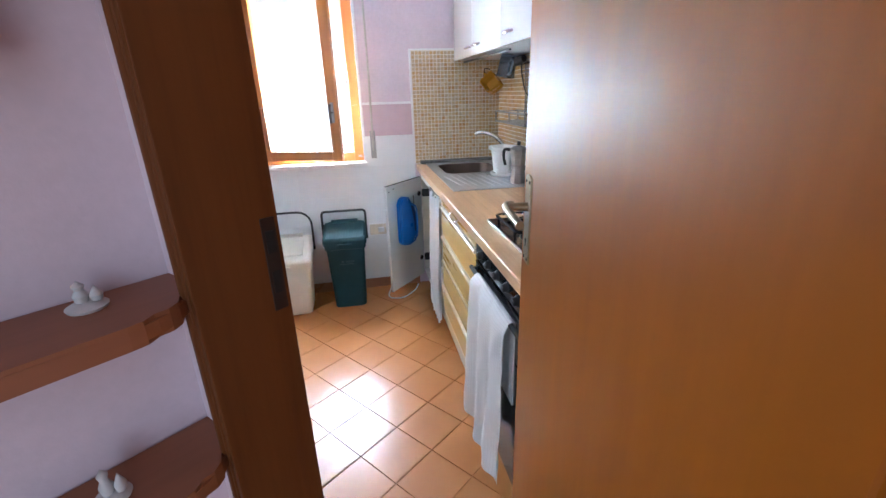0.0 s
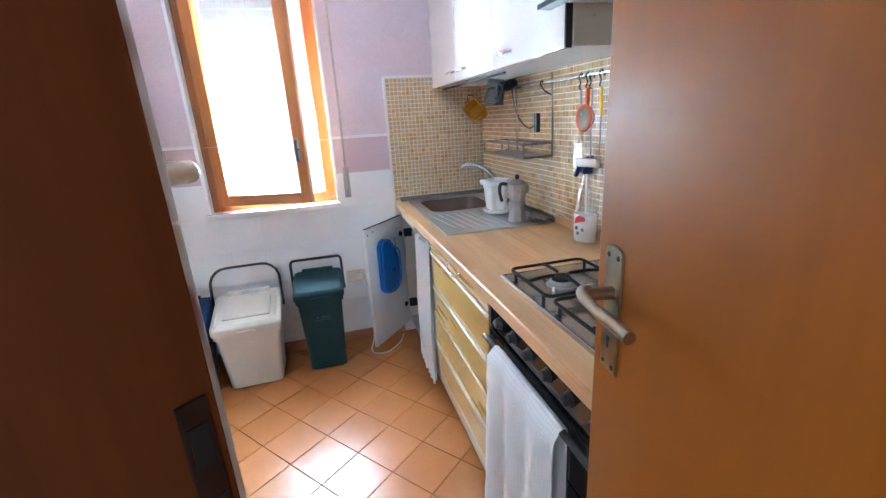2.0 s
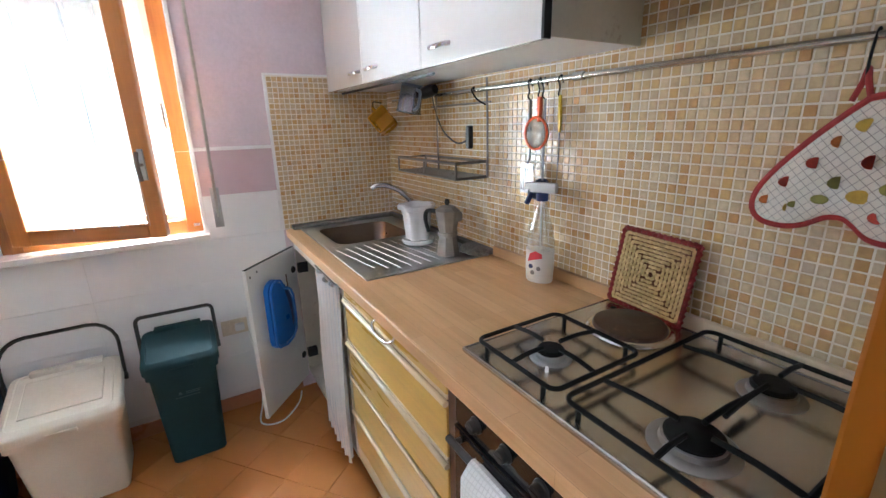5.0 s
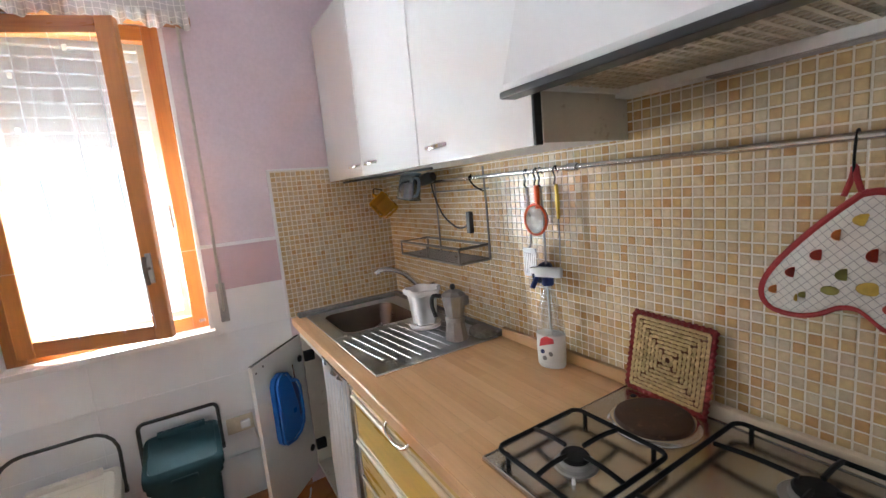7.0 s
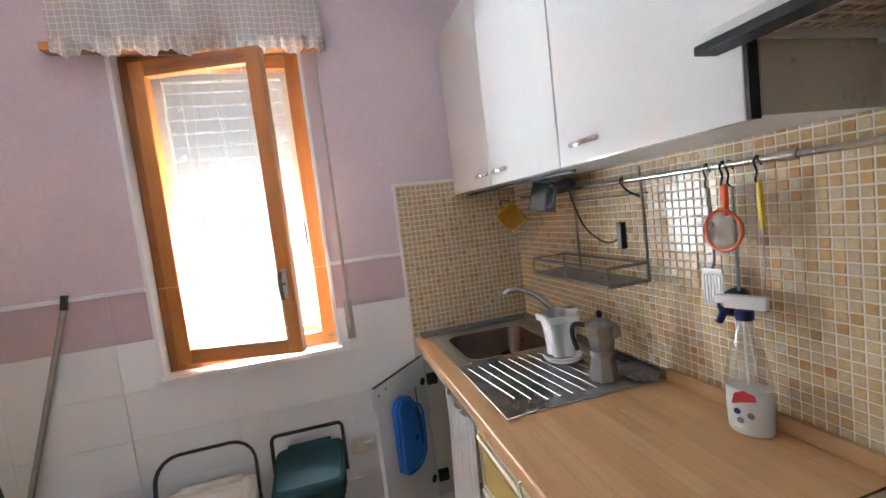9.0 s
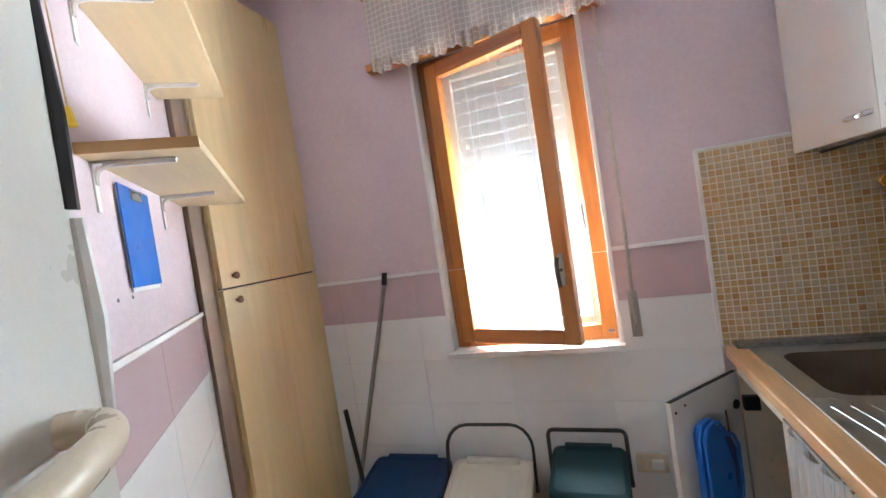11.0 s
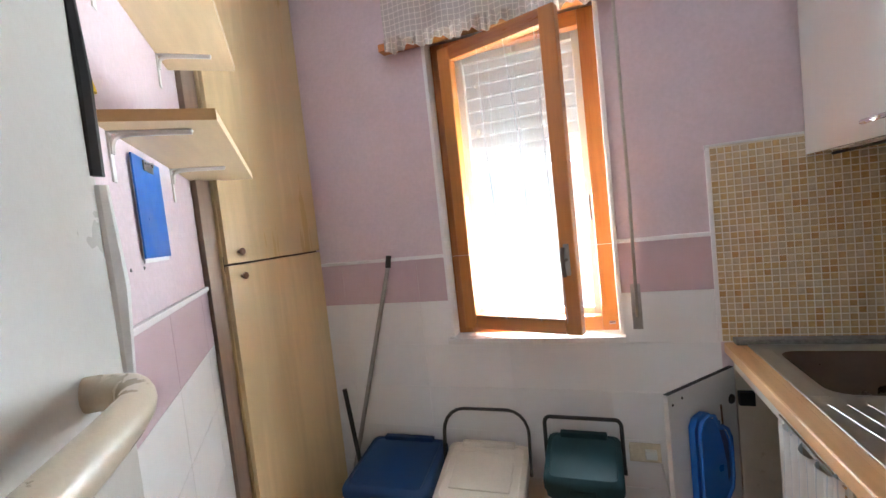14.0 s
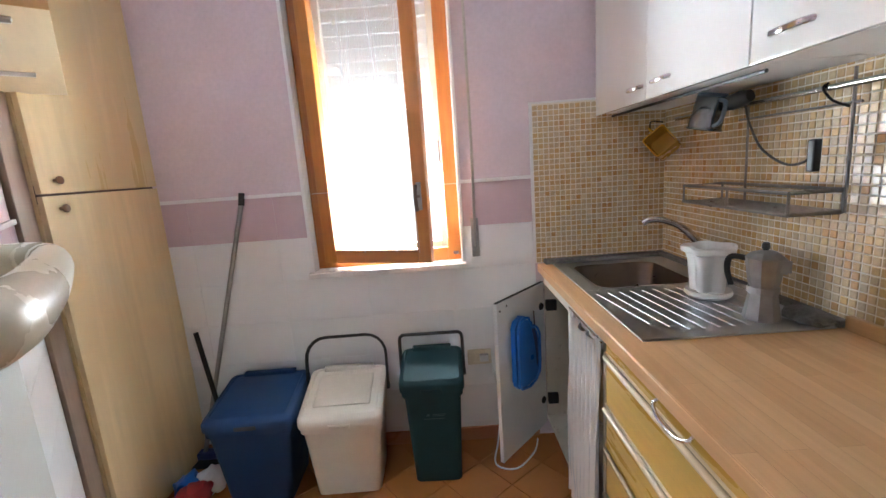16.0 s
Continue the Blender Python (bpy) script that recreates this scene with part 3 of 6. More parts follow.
# Narrow, near-opaque grey strips stand for the shade lines of the folds.
for fx, fw, ft in ((0.20, 0.005, 0.02), (0.245, 0.0035, -0.03), (0.33, 0.005, 0.05), (0.36, 0.003, 0.02), (0.45, 0.004, 0.03)):
    fo = bmesh.new()
    fl_, fr_ = [], []
    for j in range(21):
        h = j / 20
        x = fx + ft * (1 - h) + 0.006 * math.sin(h * 7 + fx * 30)
        w = fw * (0.4 + 0.6 * math.sin(h * math.pi * 0.9 + 0.2))
        z = vz0 + (vz1 - vz0) * h
        fl_.append(fo.verts.new(V(x - w / 2, -0.046, z)))
        fr_.append(fo.verts.new(V(x + w / 2, -0.048, z)))
    for j in range(20):
        fo.faces.new([fl_[j], fr_[j], fr_[j + 1], fl_[j + 1]])
    part("fold", fo, M_voile_fold, sash, smooth=True)
hem = box(0.072, -0.044, SZ0 + 0.05, SW - 0.064, -0.0425, SZ0 + 0.085)
part("hem", hem, M_voile, sash)
sq = bmesh.new()
random.seed(4)
for k in range(9):
    cx, cz = random.uniform(0.12, SW - 0.12), SZ0 + 0.2 + (k + random.random()) / 9 * 0.95
    box(cx - 0.008, -0.0425, cz - 0.011, cx + 0.008, -0.0418, cz + 0.011, bm=sq)
part("woven_squares", sq, sheer("woven_square", (0.6, 0.55, 0.46), 0.4), sash)
# outer ivory window
outer = tagged(new("window_2"), "ivory aluminium outer window with closed glass", "window", "", "structure")
for bm, nm in zip(frame_bars(W0 - 0.005, W1 + 0.005, 0.925, 2.26, 3.355, 3.395, 0.05), ("frame_post", "frame_post", "frame_bottom", "frame_head")):
    part(nm, bm, M_cream_alu, outer)
for bm, nm in zip(frame_bars(-0.47, 0.105, 0.97, 2.21, 3.345, 3.38, 0.045), ("leaf_post", "leaf_post", "leaf_bottom", "leaf_head")):
    part(nm, bm, M_cream_alu, outer)
op = part("pane", box(-0.43, 3.36, 1.01, 0.065, 3.364, 2.17), M_glass, outer)
op.visible_shadow = False
oh = tube(smooth_points([(0.075, 3.346, 1.40), (0.075, 3.318, 1.41), (0.075, 3.316, 1.45), (0.075, 3.32, 1.50)]), 0.007)
part("handle", oh, M_alu, outer, smooth=True)
# roller shutter half down
shutter = thing("roller_shutter", pose(-0.2, 3.405, 1.715), "grey-white roller shutter half lowered with light slots", "shutter")
SLAT = 0.060
for k in range(9):
    z = k * SLAT
    sl = bmesh.new()
    prof = [(0.0, 0.0022), (-0.003, 0.008), (-0.0042, 0.03), (-0.003, 0.052), (0.0, 0.0578), (0.004, 0.052), (0.004, 0.008)]
    lows = [sl.verts.new(V(-0.36, a, z + b)) for a, b in prof]
    his = [sl.verts.new(V(0.36, a, z + b)) for a, b in prof]
    for i in range(len(prof)):
        j = (i + 1) % len(prof)
        sl.faces.new([lows[i], lows[j], his[j], his[i]])
    sl.faces.new(lows)
    sl.faces.new(list(reversed(his)))
    part("slat", sl, M_shutter, shutter)
    if k > 0:
        for q in range(15):
            x = -0.36 + q * 0.05
            part("link", box(x, -0.002, z - 0.003, x + 0.024, 0.002, z + 0.003), M_shutter, shutter)
part("end_bar", box(-0.36, -0.010, -0.05, 0.36, 0.006, 0.0, 0.003), M_shutter, shutter)
# shutter belt and its winder
belt = thing("shutter_belt", pose(0.218, 3.1925, 0.953), "beige shutter belt running to a metal winder plate", "shutter belt")
part("winder_plate", box(-0.018, -0.004, 0.0, 0.018, 0.0, 0.18, 0.001), M_alu, belt, "dull metal winder plate")
part("winder_slot", box(-0.006, -0.0062, 0.03, 0.006, -0.0041, 0.16), M_alu, belt)
part("strap", tube([(0, -0.006, 0.05), (0.0, -0.016, 0.16), (0.004, -0.03, 0.5), (0.004, -0.012, 1.45), (0.004, -0.004, 1.62)], 0.0095, 6, flat=0.16), M_belt, belt)
# valance over the window
rod = thing("curtain_rod", pose(-0.22, 3.15, 2.245), "brown wooden curtain rail board above the window", "curtain rail")
part("rail", box(-0.52, -0.012, -0.02, 0.49, 0.045, 0.012, 0.004), M_pine_x, rod)
part("top_rail", tube([(-0.56, -0.02, 0.33), (0.52, -0.02, 0.33)], 0.012), M_pine_x, rod)
for x in (-0.5, 0.47):
    part("bracket", box(x - 0.01, -0.02, 0.31, x + 0.01, 0.05, 0.35, 0.002), M_pine, rod)
val = thing("valance_curtain", pose(-0.235, 3.125, 2.22), "short checked voile valance with a ruffled hem", "curtain")


def cloth(x0, x1, z0, z1, nx, nz, fold, waves, sag, seed):
    bm, g = bmesh.new(), []
    for j in range(nz + 1):
        r = []
        for i in range(nx + 1):
            s, h = i / nx, j / nz
            x = x0 + (x1 - x0) * s
            y = fold * (1.2 - 0.7 * h) * (math.sin(s * waves + 0.7 * math.sin(s * 9 + seed)) + 0.6 * noise.noise(V(s * 9, h * 2, seed)))
            z = z0 + (z1 - z0) * h + (1 - h) * sag * math.sin(s * waves * 0.31 + seed)
            r.append(bm.verts.new(V(x, y, z)))
        g.append(r)
    for j in range(nz):
        for i in range(nx):
            bm.faces.new([g[j][i], g[j][i + 1], g[j + 1][i + 1], g[j + 1][i]])
    return bm


part("skirt", cloth(-0.465, 0.495, 0.03, 0.36, 120, 14, 0.007, 42, 0.012, 2.0), M_valance, val, smooth=True)
part("ruffle", cloth(-0.47, 0.50, -0.015, 0.045, 200, 4, 0.011, 150, 0.012, 2.0), M_valance, val, "gathered voile ruffle", smooth=True)

# ---- the door ----
LEAF = pose(0.373, 0.34, 0, 0, 0, math.degrees(math.atan2(-0.094, 0.74)))   # local y runs from the hinge to the free edge
door = tagged(new("door_1"), "orange-brown varnished veneer door standing ajar", "door", "", "structure")
door.matrix_world = LEAF
part("leaf", box(0.0, 0, 0.008, 0.04, 0.746, 2.07, 0.004), M_door, door)
plate_outline = [(-0.021, -0.095), (0.021, -0.095), (0.021, 0.088)] + [(0.021 - 0.042 * k / 8, 0.088 + 0.007 * math.sin(math.pi * k / 8)) for k in range(1, 8)] + [(-0.021, 0.088)]
lock = part("lock_plate", prism(plate_outline, 0, 0.0035, bevel=0.001), M_brass, door, "aged bronze lock plate with a keyhole")
lock.matrix_local = pose(0, 0.700, 1.111, 90, 0, -90)
LOCK = pose(0, 0.700, 1.111, 90, 0, -90).inverted()
lv = tube([(-0.002, 0.704, 1.145), (-0.036, 0.706, 1.146), (-0.044, 0.705, 1.147)], [0.010, 0.0085, 0.0085], 12)
tube(smooth_points([(-0.032, 0.712, 1.149), (-0.044, 0.710, 1.150), (-0.051, 0.694, 1.149), (-0.050, 0.665, 1.145), (-0.047, 0.625, 1.142), (-0.046, 0.590, 1.141)]), [0.0075] * 20 + [0.0085] * 11, 12, lv)
part("lever", lv, M_brass, lock, "worn bronze door lever", smooth=True).matrix_local = LOCK @ pose(0, -0.006, -0.006)
part("keyhole", join(prism([(0.004 * math.cos(k), 0.004 * math.sin(k)) for k in np.linspace(0, 2 * math.pi, 12)[:-1]], 0, 0.0008), box(-0.0018, -0.014, 0, 0.0018, 0, 0.0008), None), M_dark, lock).matrix_local = LOCK @ pose(-0.0036, 0.702, 1.066, 90, 0, -90)
for z in (1.191, 1.026):
    for y in (0.688, 0.712):
        part("screw", lathe([(0, 0.0016), (0.003, 0.0012), (0.004, 0)], 10), M_dark, lock).matrix_local = LOCK @ pose(-0.0034, y, z, 0, -90, 0)
for z in (0.3, 1.75):
    part("hinge", tube([(0.046, 0.0, z - 0.05), (0.046, 0.0, z + 0.05)], 0.008, 10), M_brass, door)

# ---- hall shelves ----
def rounded_end(l, d, r):
    """Shelf outline, its far front corner rounded."""
    pts = [(0, 0), (-l, 0), (-l, -d)]
    pts += [(-r + r * math.sin(a), -d + r - r * math.cos(a)) for a in np.linspace(0, math.pi / 2, 10)]
    return pts


def hall_shelf(z, start, length, depth):
    s = thing("wall_shelf", PASS @ pose(start, 0.07, z), "red-brown wooden wall shelf with a rounded end", "shelf", "hall shelves")
    part("board", prism(rounded_end(length, depth, 0.10), -0.032, 0.0, bevel=0.006), M_hall_shelf, s)
    return s


hall_shelf(1.117, -0.150, 0.9, 0.150)
hall_shelf(0.842, -0.150, 0.9, 0.150)
hall_shelf(1.452, -0.27, 0.8, 0.150)


M_glazed = mat("grey_white_glaze", (0.52, 0.49, 0.48), 0.35, var=0.08, scale=30)


def ornament(m, label, tall):
    m = m @ Matrix.Scale(0.72, 4)
    o = thing("ornament", m, label, "ornament", "hall ornaments")
    bm = lathe([(0, 0), (0.030, 0), (0.033, 0.006), (0.024, 0.011), (0.010, 0.014), (0, 0.014)], 18)
    lathe([(0, 0.012), (0.010, 0.014), (0.013, 0.014 + tall * 0.3), (0.007, 0.014 + tall * 0.55), (0.010, 0.014 + tall * 0.75), (0, 0.014 + tall)], 14, bm, (-0.004, 0.004, 0))
    lathe([(0, 0.012), (0.009, 0.014), (0.011, 0.014 + tall * 0.25), (0.005, 0.014 + tall * 0.5), (0, 0.014 + tall * 0.7)], 12, bm, (0.016, -0.006, 0))
    part("body", bm, M_glazed, o, smooth=True)
    return o


ornament(PASS @ pose(-0.265, 0.02, 1.117), "small white glazed ornament on a wooden shelf", 0.04)
ornament(PASS @ pose(-0.31, 0.0, 0.842), "white glazed ornament on the lower wooden shelf", 0.06)
dk = thing("box", PASS @ pose(-0.40, 0.02, 1.452), "dark box standing on the top wooden shelf", "box")
part("body", box(-0.10, -0.05, 0, 0.10, 0.045, 0.16, 0.006), M_black_plastic, dk)

# ---- fridge ----
M_liner = mat("yellowed_liner_plastic", (0.70, 0.64, 0.47), 0.4, var=0.06, scale=8, dirt=(0.32, 0.22, 0.11), dirt_at=0.68)
FA0, FA1, FB = 0.413, 0.985, 0.185
fridge = thing("fridge", COLD @ pose(0, 0, -0.01), "old yellowed white fridge freezer with both doors ajar", "fridge")
part("body", box(-0.46, FA0 + 0.004, 0.03, -0.02, FA1 - 0.004, 1.83, 0.008), M_fridge, fridge)
part("hinge_post", box(-0.02, FA1 - 0.03, 0.08, FB - 0.06, FA1 - 0.006, 1.83, 0.003), M_gasket, fridge)
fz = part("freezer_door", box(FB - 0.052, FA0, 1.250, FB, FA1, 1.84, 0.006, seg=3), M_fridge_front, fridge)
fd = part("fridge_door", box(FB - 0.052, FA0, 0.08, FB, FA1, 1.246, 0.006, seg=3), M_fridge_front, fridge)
for dz0, dz1, owner in ((1.262, 1.82, fz), (0.10, 1.214, fd)):
    part("gasket", box(FB - 0.064, FA0 + 0.012, dz0 - 0.006, FB - 0.052, FA1 - 0.014, dz1 + 0.006), M_gasket, owner, "dirty brown door seal")
    ln = box(FB - 0.070, FA0 + 0.016, dz0, FB - 0.064, FA1 - 0.034, dz1, 0.002)
    for ya, yb in ((FA0 + 0.018, FA0 + 0.046), (FA1 - 0.066, FA1 - 0.038)):
        box(FB - 0.104, ya, dz0 + 0.004, FB - 0.068, yb, dz1 - 0.004, 0.010, seg=3, bm=ln)
    part("door_liner", ln, M_liner, owner, "yellowed white plastic door liner", smooth=False)
for z in (0.30, 0.60, 0.86):
    tr = box(FB - 0.150, FA0 + 0.05, z, FB - 0.072, FA1 - 0.07, z + 0.006, 0.002)
    box(FB - 0.150, FA0 + 0.05, z, FB - 0.145, FA1 - 0.07, z + 0.085, 0.002, bm=tr)
    box(FB - 0.150, FA0 + 0.05, z, FB - 0.072, FA0 + 0.055, z + 0.085, 0.002, bm=tr)
    part("door_shelf", tr, M_liner, fd, "yellowed plastic door shelf")
part("plinth", box(-0.42, FA0 + 0.02, 0, -0.03, FA1 - 0.02, 0.075), M_black_plastic, fridge)
hq = smooth_points([(FB - 0.004, 0.452, 1.320), (FB + 0.03, 0.456, 1.320), (FB + 0.060, 0.480, 1.318), (FB + 0.070, 0.54, 1.316), (FB + 0.072, 0.66, 1.313), (FB + 0.068, 0.78, 1.310), (FB + 0.050, 0.845, 1.309), (FB + 0.02, 0.868, 1.309), (FB - 0.004, 0.872, 1.309)])
part("handle", tube(hq, 0.0165, 16, flat=1.15), M_handle_ivory, fz, "ivory plastic bow handle", smooth=True)
rs = lathe([(0, 0.0012), (0.008, 0.001), (0.012, 0)], 12)
part("rust_spot", rs, M_rust, fd).matrix_local = pose(FB - 0.026, FA0 - 0.0004, 1.205, 90, 0, 0)
tub = thing("plastic_tub", COLD @ pose(FB - 0.108, FA0 + 0.10, 0.866), "yellow plastic tub standing in the fridge door shelf", "tub")
part("body", lathe([(0, 0), (0.024, 0), (0.028, 0.006), (0.031, 0.07), (0.033, 0.072), (0.033, 0.084), (0, 0.086)], 20), M_yellow, tub, smooth=True)
st = thing("seal_strip", COLD @ pose(FB + 0.004, FA1 - 0.012, 1.54), "loose black rubber strip hanging down the fridge edge", "rubber strip")
part("strip", tube([(0, 0, 0), (0.002, 0.002, 0.12), (-0.004, 0.001, 0.3)], [0.010, 0.009, 0.007], 6, flat=0.4), M_black_plastic, st)
ps = thing("plastic_strip", COLD @ pose(FB + 0.004, FA1 - 0.006, 1.25), "pale translucent plastic strip along the fridge edge", "plastic strip")
part("strip", tube([(0, 0, 0), (0.004, 0.004, 0.15), (0.002, 0.0, 0.28)], [0.006, 0.012, 0.008], 6, flat=0.25), M_milky, ps)
tg = thing("tassel", DIAG @ pose(0.125, 1.17, 1.73), "small yellow tassel hanging on a thin cord", "tassel")
part("cord", tube([(0, 0, 0.03), (-0.002, -0.002, 0.12), (-0.006, 0.0, 0.24)], 0.0015, 6), M_straw, tg)
part("fringe", lathe([(0, 0.035), (0.005, 0.032), (0.007, 0.02), (0.011, 0), (0, 0)], 10), M_yellow, tg)

# ---- shelves and clipboard on the diagonal wall ----
def l_bracket(parent, x, y, z):
    bm = box(x, y - 0.009, z - 0.004, x + 0.15, y + 0.009, z - 0.0005, 0.001)
    box(x, y - 0.009, z - 0.10, x + 0.004, y + 0.009, z - 0.002, 0.001, bm=bm)
    tube(smooth_points([(x + 0.004, y, z - 0.045), (x + 0.012, y, z - 0.014), (x + 0.05, y, z - 0.004)]), 0.006, 6, bm)
    tube([(x + 0.02, y, z - 0.006), (x + 0.148, y, z - 0.005)], 0.006, 6, bm)
    return part("bracket", bm, M_white_paint, parent, "white metal bracket")


s1 = thing("wall_shelf", DIAG @ pose(0.1, 1.232, 1.697), "light maple wall shelf on white metal brackets", "shelf", "kitchen shelves")
part("board", box(0.001, 0.0, 0.0, 0.205, 0.86, 0.022, 0.001), M_maple_u, s1)
part("edge_band", box(0.001, -0.0015, 0.0, 0.205, 0.0, 0.022), mat("beech_edge", (0.55, 0.33, 0.13), 0.4), s1, "darker beech edge strip")
for y in (0.07, 0.54):
    l_bracket(s1, 0.0, y, 0.0)
s2 = thing("wall_shelf", DIAG @ pose(0.1, 1.232, 2.047), "light maple wall shelf on white metal brackets, above another", "shelf", "kitchen shelves")
part("board", box(0.001, 0.0, 0.0, 0.205, 0.70, 0.022, 0.001), M_maple_u, s2)
for y in (0.10, 0.57):
    l_bracket(s2, 0.0, y, 0.0)
cb = thing("clipboard", DIAG @ pose(0.104, 1.50, 1.675, 0, 0, 0), "bright blue clipboard with paper hanging on the wall", "clipboard")
bd = part("board", box(0.002, -0.105, -0.235, 0.006, 0.105, 0.0, 0.001), M_blue, cb)
part("paper", box(-0.001, -0.10, -0.245, 0.0018, 0.10, -0.01), M_paper, cb)
part("clip", join(box(0.006, -0.035, -0.03, 0.010, 0.035, -0.004, 0.002), tube([(0.010, -0.03, -0.012), (0.018, 0, -0.010), (0.010, 0.03, -0.012)], 0.003)), M_alu, cb)
for y in (1.32, 1.405):
    nl = thing("wall_plug", DIAG @ pose(0.1, y, 1.42), "small grey plug hole in the plaster", "wall plug")
    part("plug", lathe([(0, 0.002), (0.003, 0.002), (0.0045, 0.0)], 10), M_grey_ink, nl).matrix_local = pose(0, 0, 0, 0, 90, 0)

# ---- tall cupboard ----
cup = thing("tall_cupboard", pose(-1.207, 2.617, 0), "tall light maple cupboard with two closed doors", "cupboard")
part("body", box(-0.60, 0.0, 0.06, -0.022, 0.575, 2.605, 0.002), M_maple, cup)
# Dark strip behind the gap between the doors, painting in its shade.
part("middle_rail", box(-0.0216, 0.003, 1.35, -0.0202, 0.572, 1.41), M_dark_edge, cup)
part("plinth", box(-0.56, 0.0, 0, -0.05, 0.575, 0.06), M_dark_edge, cup)
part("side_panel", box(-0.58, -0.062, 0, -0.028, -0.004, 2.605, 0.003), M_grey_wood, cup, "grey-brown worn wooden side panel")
ud = part("upper_door", box(-0.020, 0.003, 1.382, 0.0, 0.572, 2.605, 0.0025), M_maple, cup)
ld = part("lower_door", box(-0.020, 0.003, 0.05, 0.0, 0.572, 1.374, 0.0025), M_maple, cup)
for z, p in ((1.424, ud), (1.330, ld)):
    k = part("knob", lathe([(0.006, 0), (0.006, 0.012), (0.013, 0.016), (0.014, 0.022), (0.010, 0.026), (0, 0.027)], 18), mat("brown_knob", (0.16, 0.065, 0.02), 0.4), p, "small brown wooden knob", smooth=True)
    k.matrix_local = pose(0, 0.06, z, 0, 90, 0)

# ---- bins ----
def bin_shape(m, wb, db, wt, dt, h, material, label, lid_rise, lid_drop, notch=False):
    """A tapered kitchen bin: narrow foot, wide rim, sloping lid. Local y points to the back."""
    b = thing("waste_bin", m, label, "waste bin", "kitchen waste bins")
    bm = bmesh.new()
    rings = []
    for (w, d, z, o) in ((wb - 0.02, db - 0.02, 0.0, 0), (wb, db, 0.008, 0), (wt - 0.02, dt - 0.02, h - 0.045, 0), (wt, dt, h - 0.04, 0), (wt, dt, h - 0.006, 0), (wt - 0.01, dt - 0.01, h, 0)):
        r = 0.025
        ring = []
        for cx, cy, a0 in ((w / 2 - r, d / 2 - r, 0), (-w / 2 + r, d / 2 - r, 90), (-w / 2 + r, -d / 2 + r, 180), (w / 2 - r, -d / 2 + r, 270)):
            for k in range(4):
                a = radians(a0 + k * 30)
                ring.append(bm.verts.new(V(cx + r * math.cos(a), cy + r * math.sin(a), z + (0.0 if z < h - 0.05 else lid_rise * (cy / d + 0.5) * 0.9))))
        rings.append(ring)
    for a, c in zip(rings, rings[1:]):
        n = len(a)
        for k in range(n):
            bm.faces.new([a[k], a[(k + 1) % n], c[(k + 1) % n], c[k]])
    bm.faces.new(list(reversed(rings[0])))
    bm.faces.new(rings[-1])
    part("bucket", bm, material, b, smooth=True)
    lid = bmesh.new()
    w, d = wt + 0.016, dt + 0.014
    prof = [(1.0, -0.012), (1.0, 0.016), (0.97, 0.026), (0.86, 0.034), (0.84, 0.030), (0.5, 0.034), (0, 0.034)]
    rings = []
    for s, z in prof:
        ring = []
        r = 0.03 * max(s, 0.02)
        ww, dd = w * max(s, 0.02), d * max(s, 0.02)
        for cx, cy, a0 in ((ww / 2 - r, dd / 2 - r, 0), (-ww / 2 + r, dd / 2 - r, 90), (-ww / 2 + r, -dd / 2 + r, 180), (ww / 2 - r, -dd / 2 + r, 270)):
            for k in range(4):
                a = radians(a0 + k * 30)
                x, y = cx + r * math.cos(a), cy + r * math.sin(a)
                ring.append(lid.verts.new(V(x, y, h + 0.002 + z + lid_rise * (y / d + 0.5))))
        rings.append(ring)
    for a, c in zip(rings, rings[1:]):
        n = len(a)
        for k in range(n):
            lid.faces.new([a[k], a[(k + 1) % n], c[(k + 1) % n], c[k]])
    lid.faces.new(rings[-1])
    lo = part("lid", lid, material, b, smooth=True)
    part("hinge_bar", box(-w * 0.32, d / 2 - 0.035, h + lid_rise * 0.92 + 0.012, w * 0.32, d / 2 - 0.006, h + lid_rise * 0.98 + 0.046, 0.006), material, lo)
    pan = box(-w * 0.34, -d * 0.30, 0.0, w * 0.34, d * 0.30, 0.007, 0.006, seg=2)
    if material is M_bin_white:
        part("raised_panel", pan, material, lo, smooth=True).matrix_local = pose(0, 0, h + 0.034 + lid_rise * 0.5, math.degrees(math.atan2(lid_rise, d)), 0, 0)
    if notch:
        # Black slab on the lid's front stands for the notch's shade.
        part("finger_notch", box(-0.045, -d / 2 - 0.003, h - 0.008, 0.045, -d / 2 + 0.004, h + 0.010, 0.004), M_black_plastic, lo)
    else:
        part("finger_grip", box(-0.045, -d / 2 - 0.008, h - 0.01, 0.045, -d / 2 + 0.002, h + 0.006, 0.003), material, lo)
    return b, lid_rise


def bail(b, w, y, z0, z1, lean, r, square):
    """A raised carrying handle with its pivots."""
    hw = w / 2 + 0.012
    c = 0.02 if square else 0.09
    pts = [(-hw, y, z0), (-hw, y + lean * 0.6, z1 - c)] + [(-hw + c - c * math.cos(a), y + lean * (0.6 + 0.4 * math.sin(a)), z1 - c + c * math.sin(a)) for a in np.linspace(0.25, math.pi / 2, 5)]
    pts += [(-x, yy, zz) for x, yy, zz in reversed(pts)]
    part("carrying_handle", tube(pts, r, 8, flat=0.7), M_black_plastic, b, "black plastic carrying handle", smooth=True)
    for x in (-hw, hw):
        k = part("pivot", lathe([(0, -0.006), (0.014, -0.006), (0.016, 0), (0.014, 0.008), (0, 0.008)], 14), M_black_plastic, b)
        k.matrix_local = pose(x, y, z0, 0, 90, 0)


